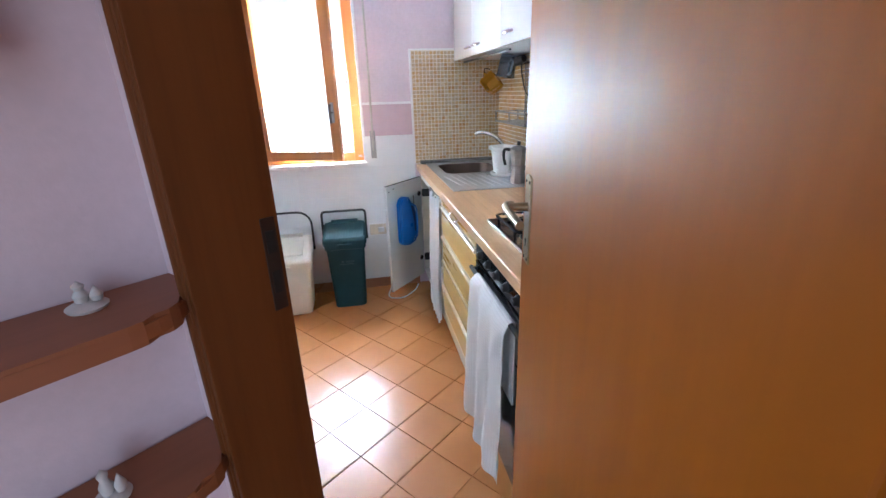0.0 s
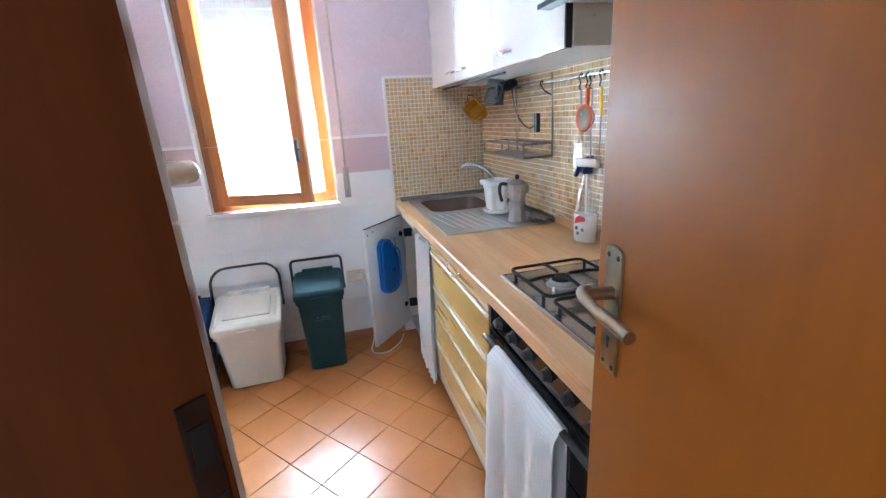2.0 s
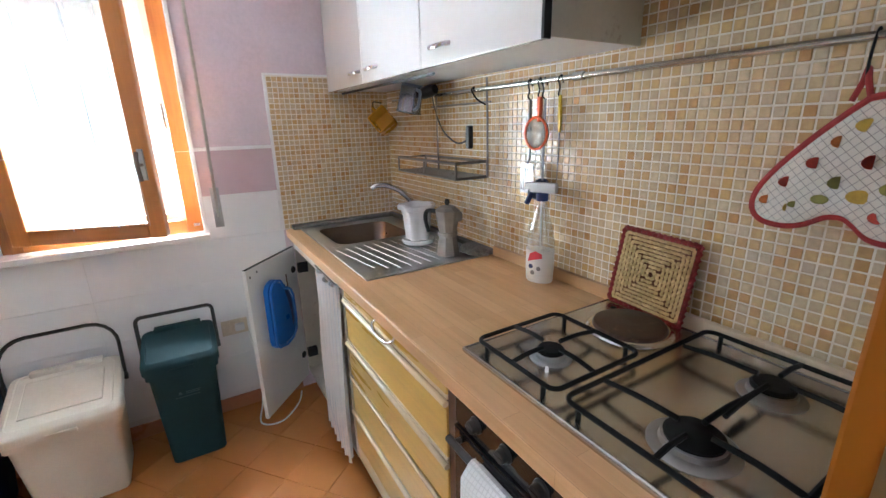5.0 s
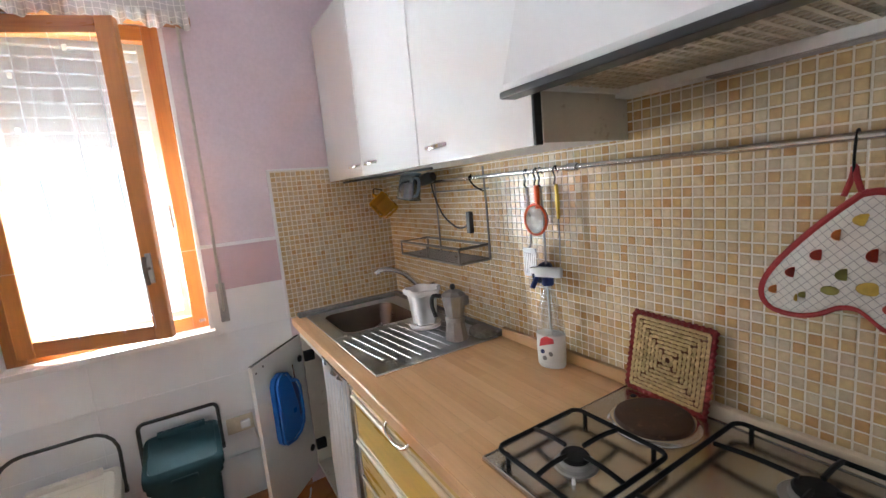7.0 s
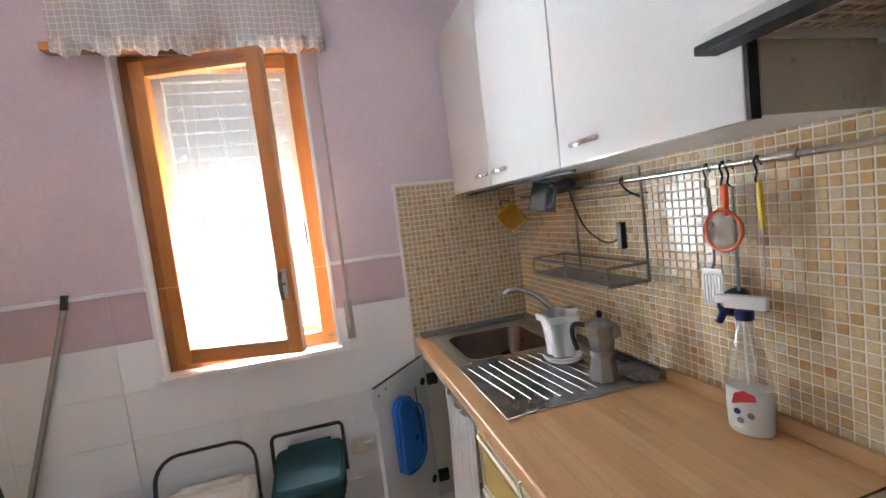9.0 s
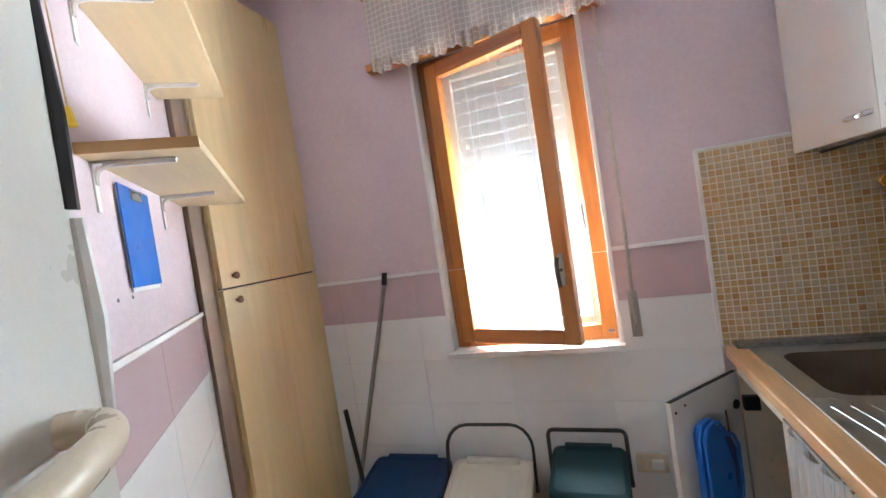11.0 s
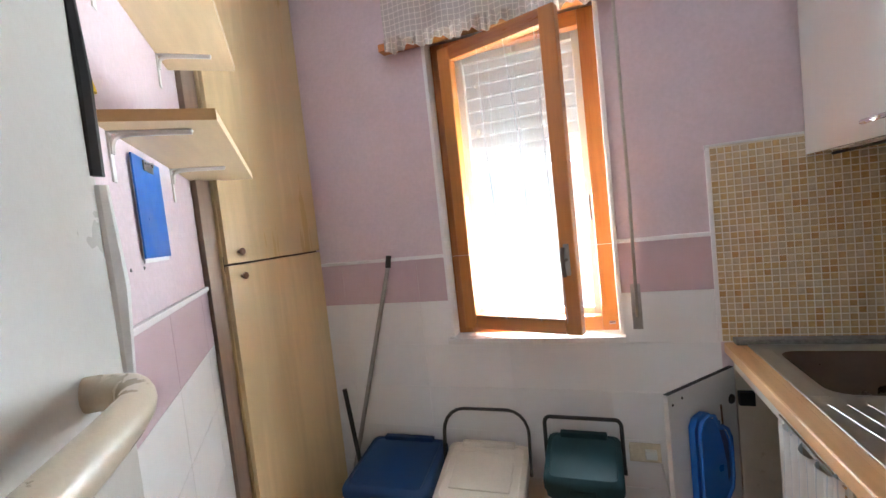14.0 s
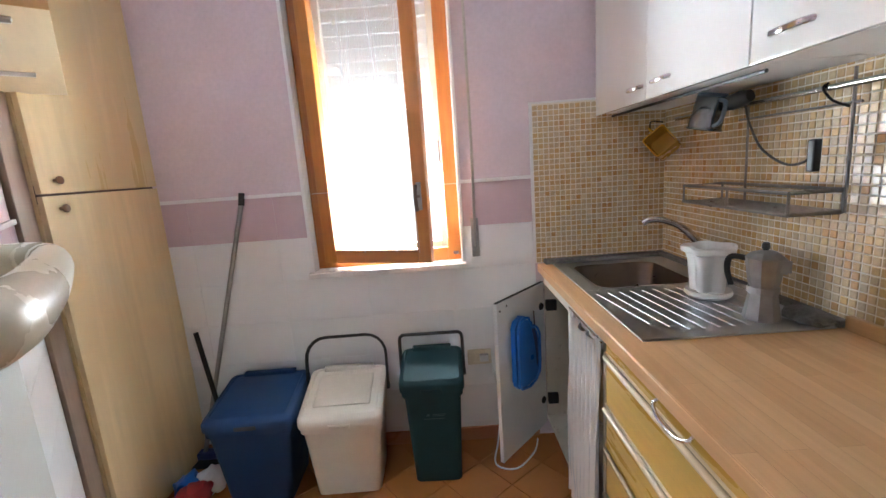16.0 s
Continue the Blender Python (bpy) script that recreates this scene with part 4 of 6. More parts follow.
wb, _ = bin_shape(pose(-0.418, 2.988, 0, 0, 0, 1.0), 0.275, 0.245, 0.345, 0.30, 0.355, M_bin_white, "cream-white plastic waste bin with a raised black handle", 0.085, 0.0)
bail(wb, 0.345, 0.07, 0.40, 0.635, 0.055, 0.009, False)
gb, _ = bin_shape(pose(-0.022, 2.995, 0, 0, 0, -1.0), 0.205, 0.185, 0.262, 0.235, 0.462, M_bin_green, "dark green tall plastic waste bin with a raised handle", 0.06, 0.0)
bail(gb, 0.262, 0.055, 0.45, 0.632, 0.03, 0.009, True)
bb, _ = bin_shape(pose(-0.794, 2.972, 0, 0, 0, 1.0), 0.265, 0.26, 0.36, 0.325, 0.388, M_bin_blue, "dark blue plastic waste bin with its lid shut", 0.055, 0.0, True)
M_embossed = mat("faded_emboss", (0.05, 0.09, 0.095), 0.6)
for b, y, z, s in ((wb, -0.128, 0.27, 1.0), (gb, -0.104, 0.34, 0.8)):
    mk = join(prism([(0.010 * math.cos(a), 0.010 * math.sin(a)) for a in (math.pi / 2, math.pi * 7 / 6, math.pi * 11 / 6)], 0, 0.0006), box(0.02, 0.002, 0, 0.075, 0.005, 0.0006))
    box(0.02, -0.006, 0, 0.07, -0.003, 0.0006, bm=mk)
    box(-0.02, -0.02, 0, 0.07, -0.017, 0.0006, bm=mk)
    part("embossed_mark", mk, M_handle_ivory if b is wb else M_embossed, b).matrix_local = pose(-0.03 * s, y - 0.004, z, 97, 0, 0)

# ---- broom, stick and bag behind the bins ----
br = thing("broom", pose(-1.128, 3.12, 0.0), "broom with a grey metal pole leaning on the wall", "broom")
part("pole", tube([(-0.05, 0, 0.08), (0.295, 0.065, 1.29)], 0.0105, 12), M_alu, br, smooth=True)
part("grip", tube([(0.29, 0.064, 1.27), (0.299, 0.066, 1.325)], 0.013, 12), M_black_plastic, br)
part("head", box(-0.13, -0.025, 0.05, 0.12, 0.025, 0.085, 0.008), M_navy, br)
part("bristles", box(-0.125, -0.022, 0.0, 0.115, 0.022, 0.05, 0.004), M_black_plastic, br)
dp = thing("dustpan_stick", pose(-1.03, 3.06, 0.0), "black dustpan with a long upright handle", "dustpan")
part("handle", tube([(0.03, 0.0, 0.03), (-0.085, 0.06, 0.70)], 0.011, 10), M_black_plastic, dp, smooth=True)
part("pan", box(-0.06, -0.03, 0.0, 0.12, 0.08, 0.03, 0.006), M_black_plastic, dp)
bag = thing("folded_bag", pose(-1.08, 2.86, 0.0), "crumpled red white and blue bag on the floor", "bag")
for nm, m_, x, y, s in (("red_part", M_red_cloth, 0.0, 0.0, 0.07), ("blue_part", M_blue, -0.06, 0.05, 0.06), ("white_part", M_paper, 0.02, 0.08, 0.06)):
    g = bmesh.new()
    bmesh.ops.create_icosphere(g, subdivisions=3, radius=1)
    for v in g.verts:
        k = 1 + 0.45 * noise.noise(v.co * 1.7 + V(x * 40, 0, 0))
        v.co = V(x + v.co.x * s * k, y + v.co.y * s * k, max(0.0, 0.055 + v.co.z * 0.06 * k))
    part(nm, g, m_, bag, smooth=True)

# ---- wall socket ----
so = thing("wall_socket", pose(0.205, 3.194, 0.45), "ivory wall socket with a white plug in it", "socket")
part("plate", box(-0.058, -0.009, -0.038, 0.058, 0.0, 0.038, 0.003), M_handle_ivory, so)
part("plug", box(0.0, -0.032, -0.016, 0.042, -0.009, 0.018, 0.004), M_white_plastic, so)
cbl = thing("cable", pose(0.27, 3.15, 0.0), "thin white cable lying on the floor", "cable")
part("wire", tube(smooth_points([(-0.01, 0.012, 0.42), (0.02, 0.01, 0.2), (0.0, -0.02, 0.03), (-0.03, -0.16, 0.006), (0.06, -0.2, 0.006), (0.16, -0.1, 0.006), (0.2, 0.0, 0.006)]), 0.004, 8), M_white_plastic, cbl, smooth=True)

# ---- base units ----
XF = 0.53      # plane of the fronts
sc = thing("sink_cabinet", pose(XF, 2.43, 0), "white sink base cabinet with its door standing open", "cabinet")
part("side_board", box(0.0, 0.742, 0.10, 0.55, 0.760, 0.858, 0.001), M_inner, sc)
part("side_board", box(0.0, -0.012, 0.10, 0.55, 0.004, 0.858, 0.001), M_inner, sc)
part("bottom_board", box(0.0, 0.004, 0.10, 0.55, 0.742, 0.118, 0.001), M_inner, sc)
part("back_board", box(0.545, 0.004, 0.118, 0.555, 0.742, 0.62), M_inner, sc)
part("front_rail", box(0.0, 0.004, 0.80, 0.018, 0.742, 0.858, 0.001), M_white_board, sc)
part("centre_post", box(-0.002, 0.325, 0.118, 0.018, 0.355, 0.80, 0.001), M_white_paint, sc)
part("plinth", box(0.06, 0.0, 0.0, 0.075, 0.75, 0.10), M_dark_edge, sc)
part("leaning_board", box(0.0, 0, 0, 0.012, 0.30, 0.52, 0.002), M_ply, sc).matrix_local = pose(0.30, 0.40, 0.119, 0, 6, 14)
for z in (0.22, 0.70):
    part("hinge", box(0.0, 0.715, z - 0.025, 0.05, 0.742, z + 0.025, 0.004), M_dark, sc)
od = new("open_door")
od.parent = sc
od.matrix_local = pose(0.512 - XF, 3.182 - 2.43, 0, 0, 0, -42.5)   # local -y runs to the free edge
part("panel", box(0.0, -0.383, 0.084, 0.017, 0.0, 0.812, 0.001), M_white_board, od)
part("top_edge", box(0.001, -0.382, 0.812, 0.016, -0.001, 0.8135), M_dark, od)
for y, z in ((-0.36, 0.775), (-0.31, 0.785)):
    part("screw_hole", lathe([(0, 0.0006), (0.005, 0.0006), (0.005, 0)], 10), M_dark, od).matrix_local = pose(0.0172, y, z, 0, 90, 0)
for z in (0.22, 0.70):
    part("hinge_cup", lathe([(0, 0.006), (0.016, 0.006), (0.018, 0)], 16), M_dark, od).matrix_local = pose(0.017, -0.03, z, 0, 90, 0)
part("towel_hook", tube(smooth_points([(0.02, -0.10, 0.70), (0.022, -0.10, 0.62), (0.03, -0.11, 0.56), (0.028, -0.12, 0.60)]), 0.003), M_rust, od)
# blue dustpan fixed on the inside of the open door
bt = thing("blue_dustpan", pose(0.512, 3.182, 0.004, 0, 0, -42.5), "bright blue plastic dustpan hung on the open cabinet door", "dustpan")
ol = [(-0.092, -0.135), (-0.075, -0.155), (-0.01, -0.170), (0.045, -0.160), (0.080, -0.130), (0.088, -0.08), (0.088, 0.05), (0.070, 0.088), (0.040, 0.108), (0.018, 0.115), (0.008, 0.135), (-0.005, 0.158), (-0.035, 0.168), (-0.07, 0.158), (-0.09, 0.125)]
pn = prism(ol, 0.0, 0.045, bevel=0.014)
part("pan", pn, M_blue, bt, smooth=True).matrix_local = pose(0.0185, -0.215, 0.555, 90, 0, 90)
part("rim", tube([(x * 0.97, y * 0.97, 0.046) for x, y in ol[2:] + ol[:3]], 0.006), M_blue, bt, smooth=True).matrix_local = pose(0.0185, -0.215, 0.555, 90, 0, 90)
# Flat navy sheet stands for the shade in the grip's slit.
part("grip_hollow", prism([(0.020, 0.098), (0.046, 0.088), (0.064, 0.040), (0.066, -0.075), (0.054, -0.095), (0.050, -0.02), (0.036, 0.045)], 0.0445, 0.047), M_navy, bt).matrix_local = pose(0.0185, -0.215, 0.555, 90, 0, 90)

# striped curtain before the second half of the sink cabinet
def stripes(name, c1, c2, count):
    m, nt, links, b = base_material(name, 0.9)
    tc = nt.new("ShaderNodeTexCoord")
    w = nt.new("ShaderNodeTexWave")
    w.bands_direction, w.inputs["Scale"].default_value, w.inputs["Distortion"].default_value = "Y", count, 0.8
    w.inputs["Detail"].default_value = 2
    links.new(tc.outputs["Object"], w.inputs["Vector"])
    links.new(ramp(nt, links, w.outputs["Fac"], [(0.35, c1), (0.5, c2), (0.65, c1)]), b.inputs["Base Color"])
    add_bump(nt, links, b, noise_node(nt, links, tc.outputs["Object"], 500, 3), 0.3, 0.001)
    return m


M_curtain = stripes("blue_striped_cotton", (0.70, 0.71, 0.72), (0.42, 0.50, 0.60), 11)
uc = thing("cabinet_curtain", pose(XF - 0.012, 2.43, 0.0), "thin blue and white striped curtain under the worktop", "curtain")
cbm, g = bmesh.new(), []
for j in range(25):
    h = j / 24
    r = []
    for i in range(71):
        s = i / 70
        y = s * (0.29 + 0.02 * (1 - h))
        x = -0.012 * (1.1 - 0.4 * h) * math.sin(s * 44 + 0.8 * math.sin(h * 4)) - 0.01 * noise.noise(V(s * 5, h * 2, 7)) * (1 - h) - 0.012 * (1 - h)
        z = 0.10 + h * 0.735 + (1 - h) * 0.03 * (1 - s) * -1 + 0.012 * h * math.sin(s * 20) - 0.03 * h * math.sin(s * math.pi)
        r.append(cbm.verts.new(V(x, y, z)))
    g.append(r)
for j in range(24):
    for i in range(70):
        cbm.faces.new([g[j][i], g[j][i + 1], g[j + 1][i + 1], g[j + 1][i]])
part("cloth", cbm, M_curtain, uc, smooth=True)
part("wire", tube([(0.004, -0.005, 0.828), (0.004, 0.32, 0.828)], 0.003), M_steel, uc)

# drawer unit
dr = thing("drawer_unit", pose(XF, 1.705, 0), "yellow ash drawer unit with pale full-width rails", "drawers")
part("carcass", box(0.02, 0.002, 0.10, 0.55, 0.708, 0.858), M_dark_edge, dr)
part("plinth", box(0.06, 0.002, 0.0, 0.075, 0.708, 0.10), M_dark_edge, dr)
rows = [(0.795, 0.856), (0.625, 0.768), (0.487, 0.60), (0.330, 0.465), (0.172, 0.305)]
for k, (z0, z1) in enumerate(rows):
    d = part("drawer_front", box(0.0, 0.006, z0, 0.019, 0.704, z1, 0.003), M_ash, dr)
    if k < 4:
        rr = 0.008 if k != 2 else 0.006
        bm = tube([(-0.004, 0.002, z0 - 0.010), (-0.004, 0.708, z0 - 0.010)], rr, 12)
        if k in (0, 1):
            tube([(0.002, 0.003, z0 + 0.006), (0.002, 0.707, z0 + 0.006)], 0.006, 8, bm)
        part("rail", bm, M_ash_rail, d, "pale rounded wooden rail", smooth=True)
part("base_board", box(0.0, 0.006, 0.105, 0.019, 0.704, 0.168, 0.003), M_ash_rail, dr)
hn = tube(smooth_points([(0.002, 0.372, 0.850), (-0.010, 0.372, 0.849), (-0.024, 0.372, 0.838), (-0.030, 0.345, 0.826), (-0.031, 0.305, 0.822), (-0.030, 0.268, 0.826), (-0.024, 0.240, 0.838), (-0.010, 0.240, 0.849), (0.002, 0.240, 0.850)]), 0.0042, 10)
part("handle", hn, M_chrome, dr, "chrome bow handle", smooth=True)

# oven
ov = thing("oven", pose(XF, 1.06, 0), "black built-in oven with a towel on its handle", "oven")
part("body", box(0.0, 0.002, 0.11, 0.55, 0.598, 0.858, 0.003), M_black_enamel, ov)
pn = part("control_panel", box(-0.012, 0.004, 0.782, -0.001, 0.596, 0.855, 0.003), M_black_enamel, ov)
for k in range(6):
    kn = lathe([(0.018, 0), (0.017, 0.004), (0.014, 0.006), (0.013, 0.015), (0.011, 0.017), (0, 0.017)], 20)
    box(-0.0025, -0.012, 0.016, 0.0025, 0.012, 0.019, 0.0008, bm=kn)
    part("knob", kn, M_black_plastic, pn, smooth=True).matrix_local = pose(-0.012, 0.07 + k * 0.09, 0.820, 0, -90, 0)
dd = part("oven_door", box(-0.016, 0.004, 0.165, -0.001, 0.596, 0.776, 0.004), M_black_enamel, ov)
part("oven_window", box(-0.018, 0.06, 0.28, -0.0165, 0.54, 0.62, 0.0005), M_black_enamel, dd)
hb = tube([(-0.016, 0.03, 0.752), (-0.034, 0.03, 0.752)], 0.007)
tube([(-0.016, 0.57, 0.752), (-0.034, 0.57, 0.752)], 0.007, bm=hb)
tube([(-0.034, 0.01, 0.752), (-0.034, 0.59, 0.752)], 0.008, 10, hb)
part("handle", hb, M_black_plastic, dd, smooth=True)
part("plinth", box(0.05, 0.0, 0.0, 0.065, 0.60, 0.105), M_dark_edge, ov)
fp = thing("filler_panel", pose(XF, 1.66, 0), "dark brown narrow panel between drawers and oven", "panel")
part("panel", box(0.0, 0.002, 0.0, 0.55, 0.043, 0.858, 0.001), M_dark_edge, fp)
eu = thing("end_cabinet", pose(XF, 0.72, 0), "plain ash base cabinet at the end of the worktop", "cabinet")
part("body", box(0.0, 0.0, 0.10, 0.55, 0.338, 0.858, 0.002), M_ash, eu)
part("plinth", box(0.05, 0.0, 0.0, 0.065, 0.338, 0.10), M_dark_edge, eu)

# towel over the oven handle
def waffle(name, col):
    m, nt, links, b = base_material(name, 0.95)
    tc = nt.new("ShaderNodeTexCoord")
    br = nt.new("ShaderNodeTexBrick")
    br.offset = 0.0
    for k, v in (("Scale", 1.0), ("Mortar Size", 0.0011), ("Mortar Smooth", 0.6), ("Brick Width", 0.009), ("Row Height", 0.009)):
        br.inputs[k].default_value = v
    mp = nt.new("ShaderNodeMapping")
    mp.inputs["Rotation"].default_value = (0, radians(90), 0)
    links.new(tc.outputs["Object"], mp.inputs["Vector"])
    links.new(mp.outputs["Vector"], br.inputs["Vector"])
    br.inputs["Color1"].default_value = br.inputs["Color2"].default_value = (*col, 1)
    br.inputs["Mortar"].default_value = (*mul(col, 0.86), 1)
    links.new(br.outputs["Color"], b.inputs["Base Color"])
    add_bump(nt, links, b, br.outputs["Fac"], 0.5, 0.002)
    return m


M_towel = waffle("white_waffle_cotton", (0.80, 0.80, 0.79))
tw = thing("kitchen_towel", pose(XF - 0.034, 1.315, 0.752), "white waffle towel folded over the oven handle", "towel")
tb, g = bmesh.new(), []
for j in range(31):
    a = j / 30
    row = []
    for i in range(45):
        s = i / 44
        w = 0.36 - 0.04 * a
        y = -0.11 + s * w + 0.012 * noise.noise(V(s * 3, a * 3, 1))
        wave = (0.010 + 0.018 * a) * math.sin(s * 17 + 2.2 * a + 1.2 * math.sin(a * 5)) * min(1, a * 4) + 0.022 * a * noise.noise(V(s * 4, a * 4, 5)) + 0.008 * noise.noise(V(s * 11, a * 9, 3))
        if j < 4:
            t = j / 4 * math.pi
            x, z = 0.012 * math.cos(t), 0.012 * math.sin(t)
        else:
            x, z = -0.016 - 0.02 * a - 0.012 * min(1, a * 4) + 0.6 * wave, -(a - 0.11) * 0.60 - 0.05 * (1 - s) * a
        row.append(tb.verts.new(V(x, y, z)))
    g.append(row)
for j in range(30):
    for i in range(44):
        tb.faces.new([g[j][i], g[j][i + 1], g[j + 1][i + 1], g[j + 1][i]])
part("cloth", tb, M_towel, tw, smooth=True)
tb2 = box(0.012, -0.10, -0.28, 0.016, 0.24, 0.0)
part("back_flap", tb2, M_towel, tw)

# ---- worktop ----
wt = thing("worktop", pose(0, 0, 0), "beech butcher-block worktop with rounded worn edge", "worktop")
part("front_edge", box(0.502, 0.72, 0.860, 0.604, 3.188, 0.90, 0.007, seg=3), M_counter, wt, "rounded worn front edge")
wb_ = box(0.593, 0.722, 0.861, 1.05, 2.70, 0.8996)
box(0.593, 3.085, 0.861, 1.05, 3.187, 0.8996, bm=wb_)
box(1.012, 0.72, 0.862, 1.088, 3.187, 0.8993, bm=wb_)
part("board", wb_, M_counter, wt)
us = thing("upstand", pose(0, 0, 0.9), "beech upstand strip along the tiled wall", "upstand")
part("strip", box(1.068, 1.54, 0.0, 1.086, 2.245, 0.038, 0.004), M_upstand, us)
part("pale_strip", box(1.066, 0.72, 0.0, 1.086, 1.538, 0.040, 0.004), mat("pale_upstand", (0.62, 0.50, 0.36), 0.4, scale=9), us, "paler worn upstand strip")

# ---- sink ----
sk = thing("sink", pose(0, 0, 0.9), "worn steel sink with a ribbed draining board", "sink")
X0, X1, Y0, Y1 = 0.562, 1.055, 2.25, 3.135
bx0, bx1, by0, by1, bd_ = 0.625, 0.975, 2.715, 3.07, -0.16


def rounded(x0, y0, x1, y1, r, n=5):
    out = []
    for cx, cy, a0 in ((x1 - r, y1 - r, 0), (x0 + r, y1 - r, 90), (x0 + r, y0 + r, 180), (x1 - r, y0 + r, 270)):
        out += [(cx + r * math.cos(radians(a0 + k * 90 / n)), cy + r * math.sin(radians(a0 + k * 90 / n))) for k in range(n + 1)]
    return out


lip = box(X0, Y0, 0.001, X1, by0 - 0.02, 0.006, 0.002)
box(X0, by1 + 0.02, 0.001, X1, Y1, 0.006, 0.002, bm=lip)
box(X0, by0 - 0.02, 0.001, bx0 - 0.012, by1 + 0.02, 0.006, 0.002, bm=lip)
box(bx1 + 0.012, by0 - 0.02, 0.001, X1, by1 + 0.02, 0.006, 0.002, bm=lip)
ro, ri = rounded(bx0 - 0.014, by0 - 0.022, bx1 + 0.014, by1 + 0.022, 0.012), rounded(bx0, by0, bx1, by1, 0.055)
va, vb = [lip.verts.new(V(x, y, 0.0058)) for x, y in ro], [lip.verts.new(V(x, y, 0.0035)) for x, y in ri]
for k in range(len(va)):
    lip.faces.new([va[k], va[(k + 1) % len(va)], vb[(k + 1) % len(vb)], vb[k]])
part("rim", lip, M_steel_worn, sk)
bs = bmesh.new()
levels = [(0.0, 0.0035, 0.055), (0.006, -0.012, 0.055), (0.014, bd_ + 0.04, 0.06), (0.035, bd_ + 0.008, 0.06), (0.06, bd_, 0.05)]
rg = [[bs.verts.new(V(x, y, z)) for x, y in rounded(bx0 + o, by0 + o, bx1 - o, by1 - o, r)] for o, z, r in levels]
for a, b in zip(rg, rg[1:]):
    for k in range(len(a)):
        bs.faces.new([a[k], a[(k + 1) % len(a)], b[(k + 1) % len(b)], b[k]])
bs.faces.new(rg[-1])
part("basin", bs, M_basin, sk, "dark brown steel basin", smooth=True)
part("drain", lathe([(0.04, 0.001), (0.036, 0.003), (0.028, 0.0), (0, -0.001)], 20), M_chrome, sk).matrix_local = pose(0.80, 2.89, bd_ + 0.001)
for k in range(11):
    s = k / 10
    x = 0.60 + 0.40 * s
    y_hi, y_lo = 2.66 - 0.03 * abs(s - 0.5), 2.30 + max(0, 0.18 - s * 0.9) * 0.3
    part("drain_rib", tube([(x + 0.03, y_lo, 0.006), (x + 0.028, y_lo + 0.015, 0.0075), (x - 0.008, y_hi - 0.015, 0.0075), (x - 0.01, y_hi, 0.006)], 0.0032, 8, flat=0.5), M_steel_worn, sk, smooth=True)
gr = thing("granite_strip", pose(0, 0, 0.9), "speckled grey stone strip between sink and tiles", "stone strip")
part("strip", box(0.53, 3.136, 0.001, 1.05, 3.184, 0.022, 0.005), M_granite, gr)
part("strip", box(1.057, 2.25, 0.001, 1.086, 3.184, 0.022, 0.005), M_granite, gr)
rk = thing("stone_rest", pose(1.02, 2.30, 0.906), "rough grey stone sponge rest behind the sink", "sponge rest")
sb = bmesh.new()
bmesh.ops.create_icosphere(sb, subdivisions=3, radius=1)
for v in sb.verts:
    k = 1 + 0.18 * noise.noise(v.co * 2.3)
    v.co = V(v.co.x * 0.045 * k, v.co.y * 0.065 * k, max(0, 0.014 + v.co.z * 0.022 * k))
part("stone", sb, M_granite, rk, smooth=True)
fa = thing("mixer_tap", pose(1.03, 2.745, 0.912), "dull chrome kitchen mixer tap with an arched spout", "tap")
part("base", lathe([(0.026, 0), (0.026, 0.012), (0.021, 0.018), (0.020, 0.07), (0.022, 0.085), (0.014, 0.10), (0, 0.104)], 22), M_chrome, fa, smooth=True)
part("spout", tube(smooth_points([(0, 0, 0.06), (-0.035, 0.012, 0.13), (-0.085, 0.03, 0.185), (-0.14, 0.05, 0.212), (-0.185, 0.062, 0.215), (-0.21, 0.068, 0.203)]), [0.014] * 12 + [0.012] * 19, 12), M_chrome, fa, smooth=True)
part("lever", tube([(0.004, 0, 0.10), (0.012, -0.03, 0.125), (0.014, -0.075, 0.14)], [0.008, 0.007, 0.006], 10), M_chrome, fa, smooth=True)

# cutlery drainer of white plastic, lobed like a flower
cd = thing("cutlery_drainer", pose(0.912, 2.550, 0.910) @ Matrix.Scale(1.10, 4), "white plastic flower-shaped cutlery drainer on its saucer", "cutlery drainer")


def lobed(profile, lobes, depth, seg=60):
    bm, rings = bmesh.new(), []
    for r, z in profile:
        rings.append([bm.verts.new(V(r * (1 + depth * math.cos(lobes * 2 * math.pi * k / seg)) * math.cos(2 * math.pi * k / seg), r * (1 + depth * math.cos(lobes * 2 * math.pi * k / seg)) * math.sin(2 * math.pi * k / seg), z)) for k in range(seg)])
    for a, b in zip(rings, rings[1:]):
        for k in range(seg):
            bm.faces.new([a[k], a[(k + 1) % seg], b[(k + 1) % seg], b[k]])
    bm.faces.new(rings[0])
    bm.faces.new(rings[-1])
    return bm


part("saucer", lathe([(0, 0), (0.056, 0), (0.062, 0.008), (0.060, 0.018), (0.052, 0.016), (0, 0.014)], 30), M_white_plastic, cd, smooth=True)
part("cup", lobed([(0.042, 0.016), (0.050, 0.105), (0.054, 0.124), (0.066, 0.130), (0.067, 0.144), (0.060, 0.149), (0.054, 0.143), (0.047, 0.105), (0.038, 0.03)], 5, 0.13), M_white_plastic, cd, smooth=True)

# moka pot
mk = thing("moka_pot", pose(0.925, 2.335, 0.908), "aluminium moka coffee pot with a black handle", "coffee pot")


def faceted(profile, seg=8, bm=None):
    bm = bm or bmesh.new()
    return lathe(profile, seg, bm)


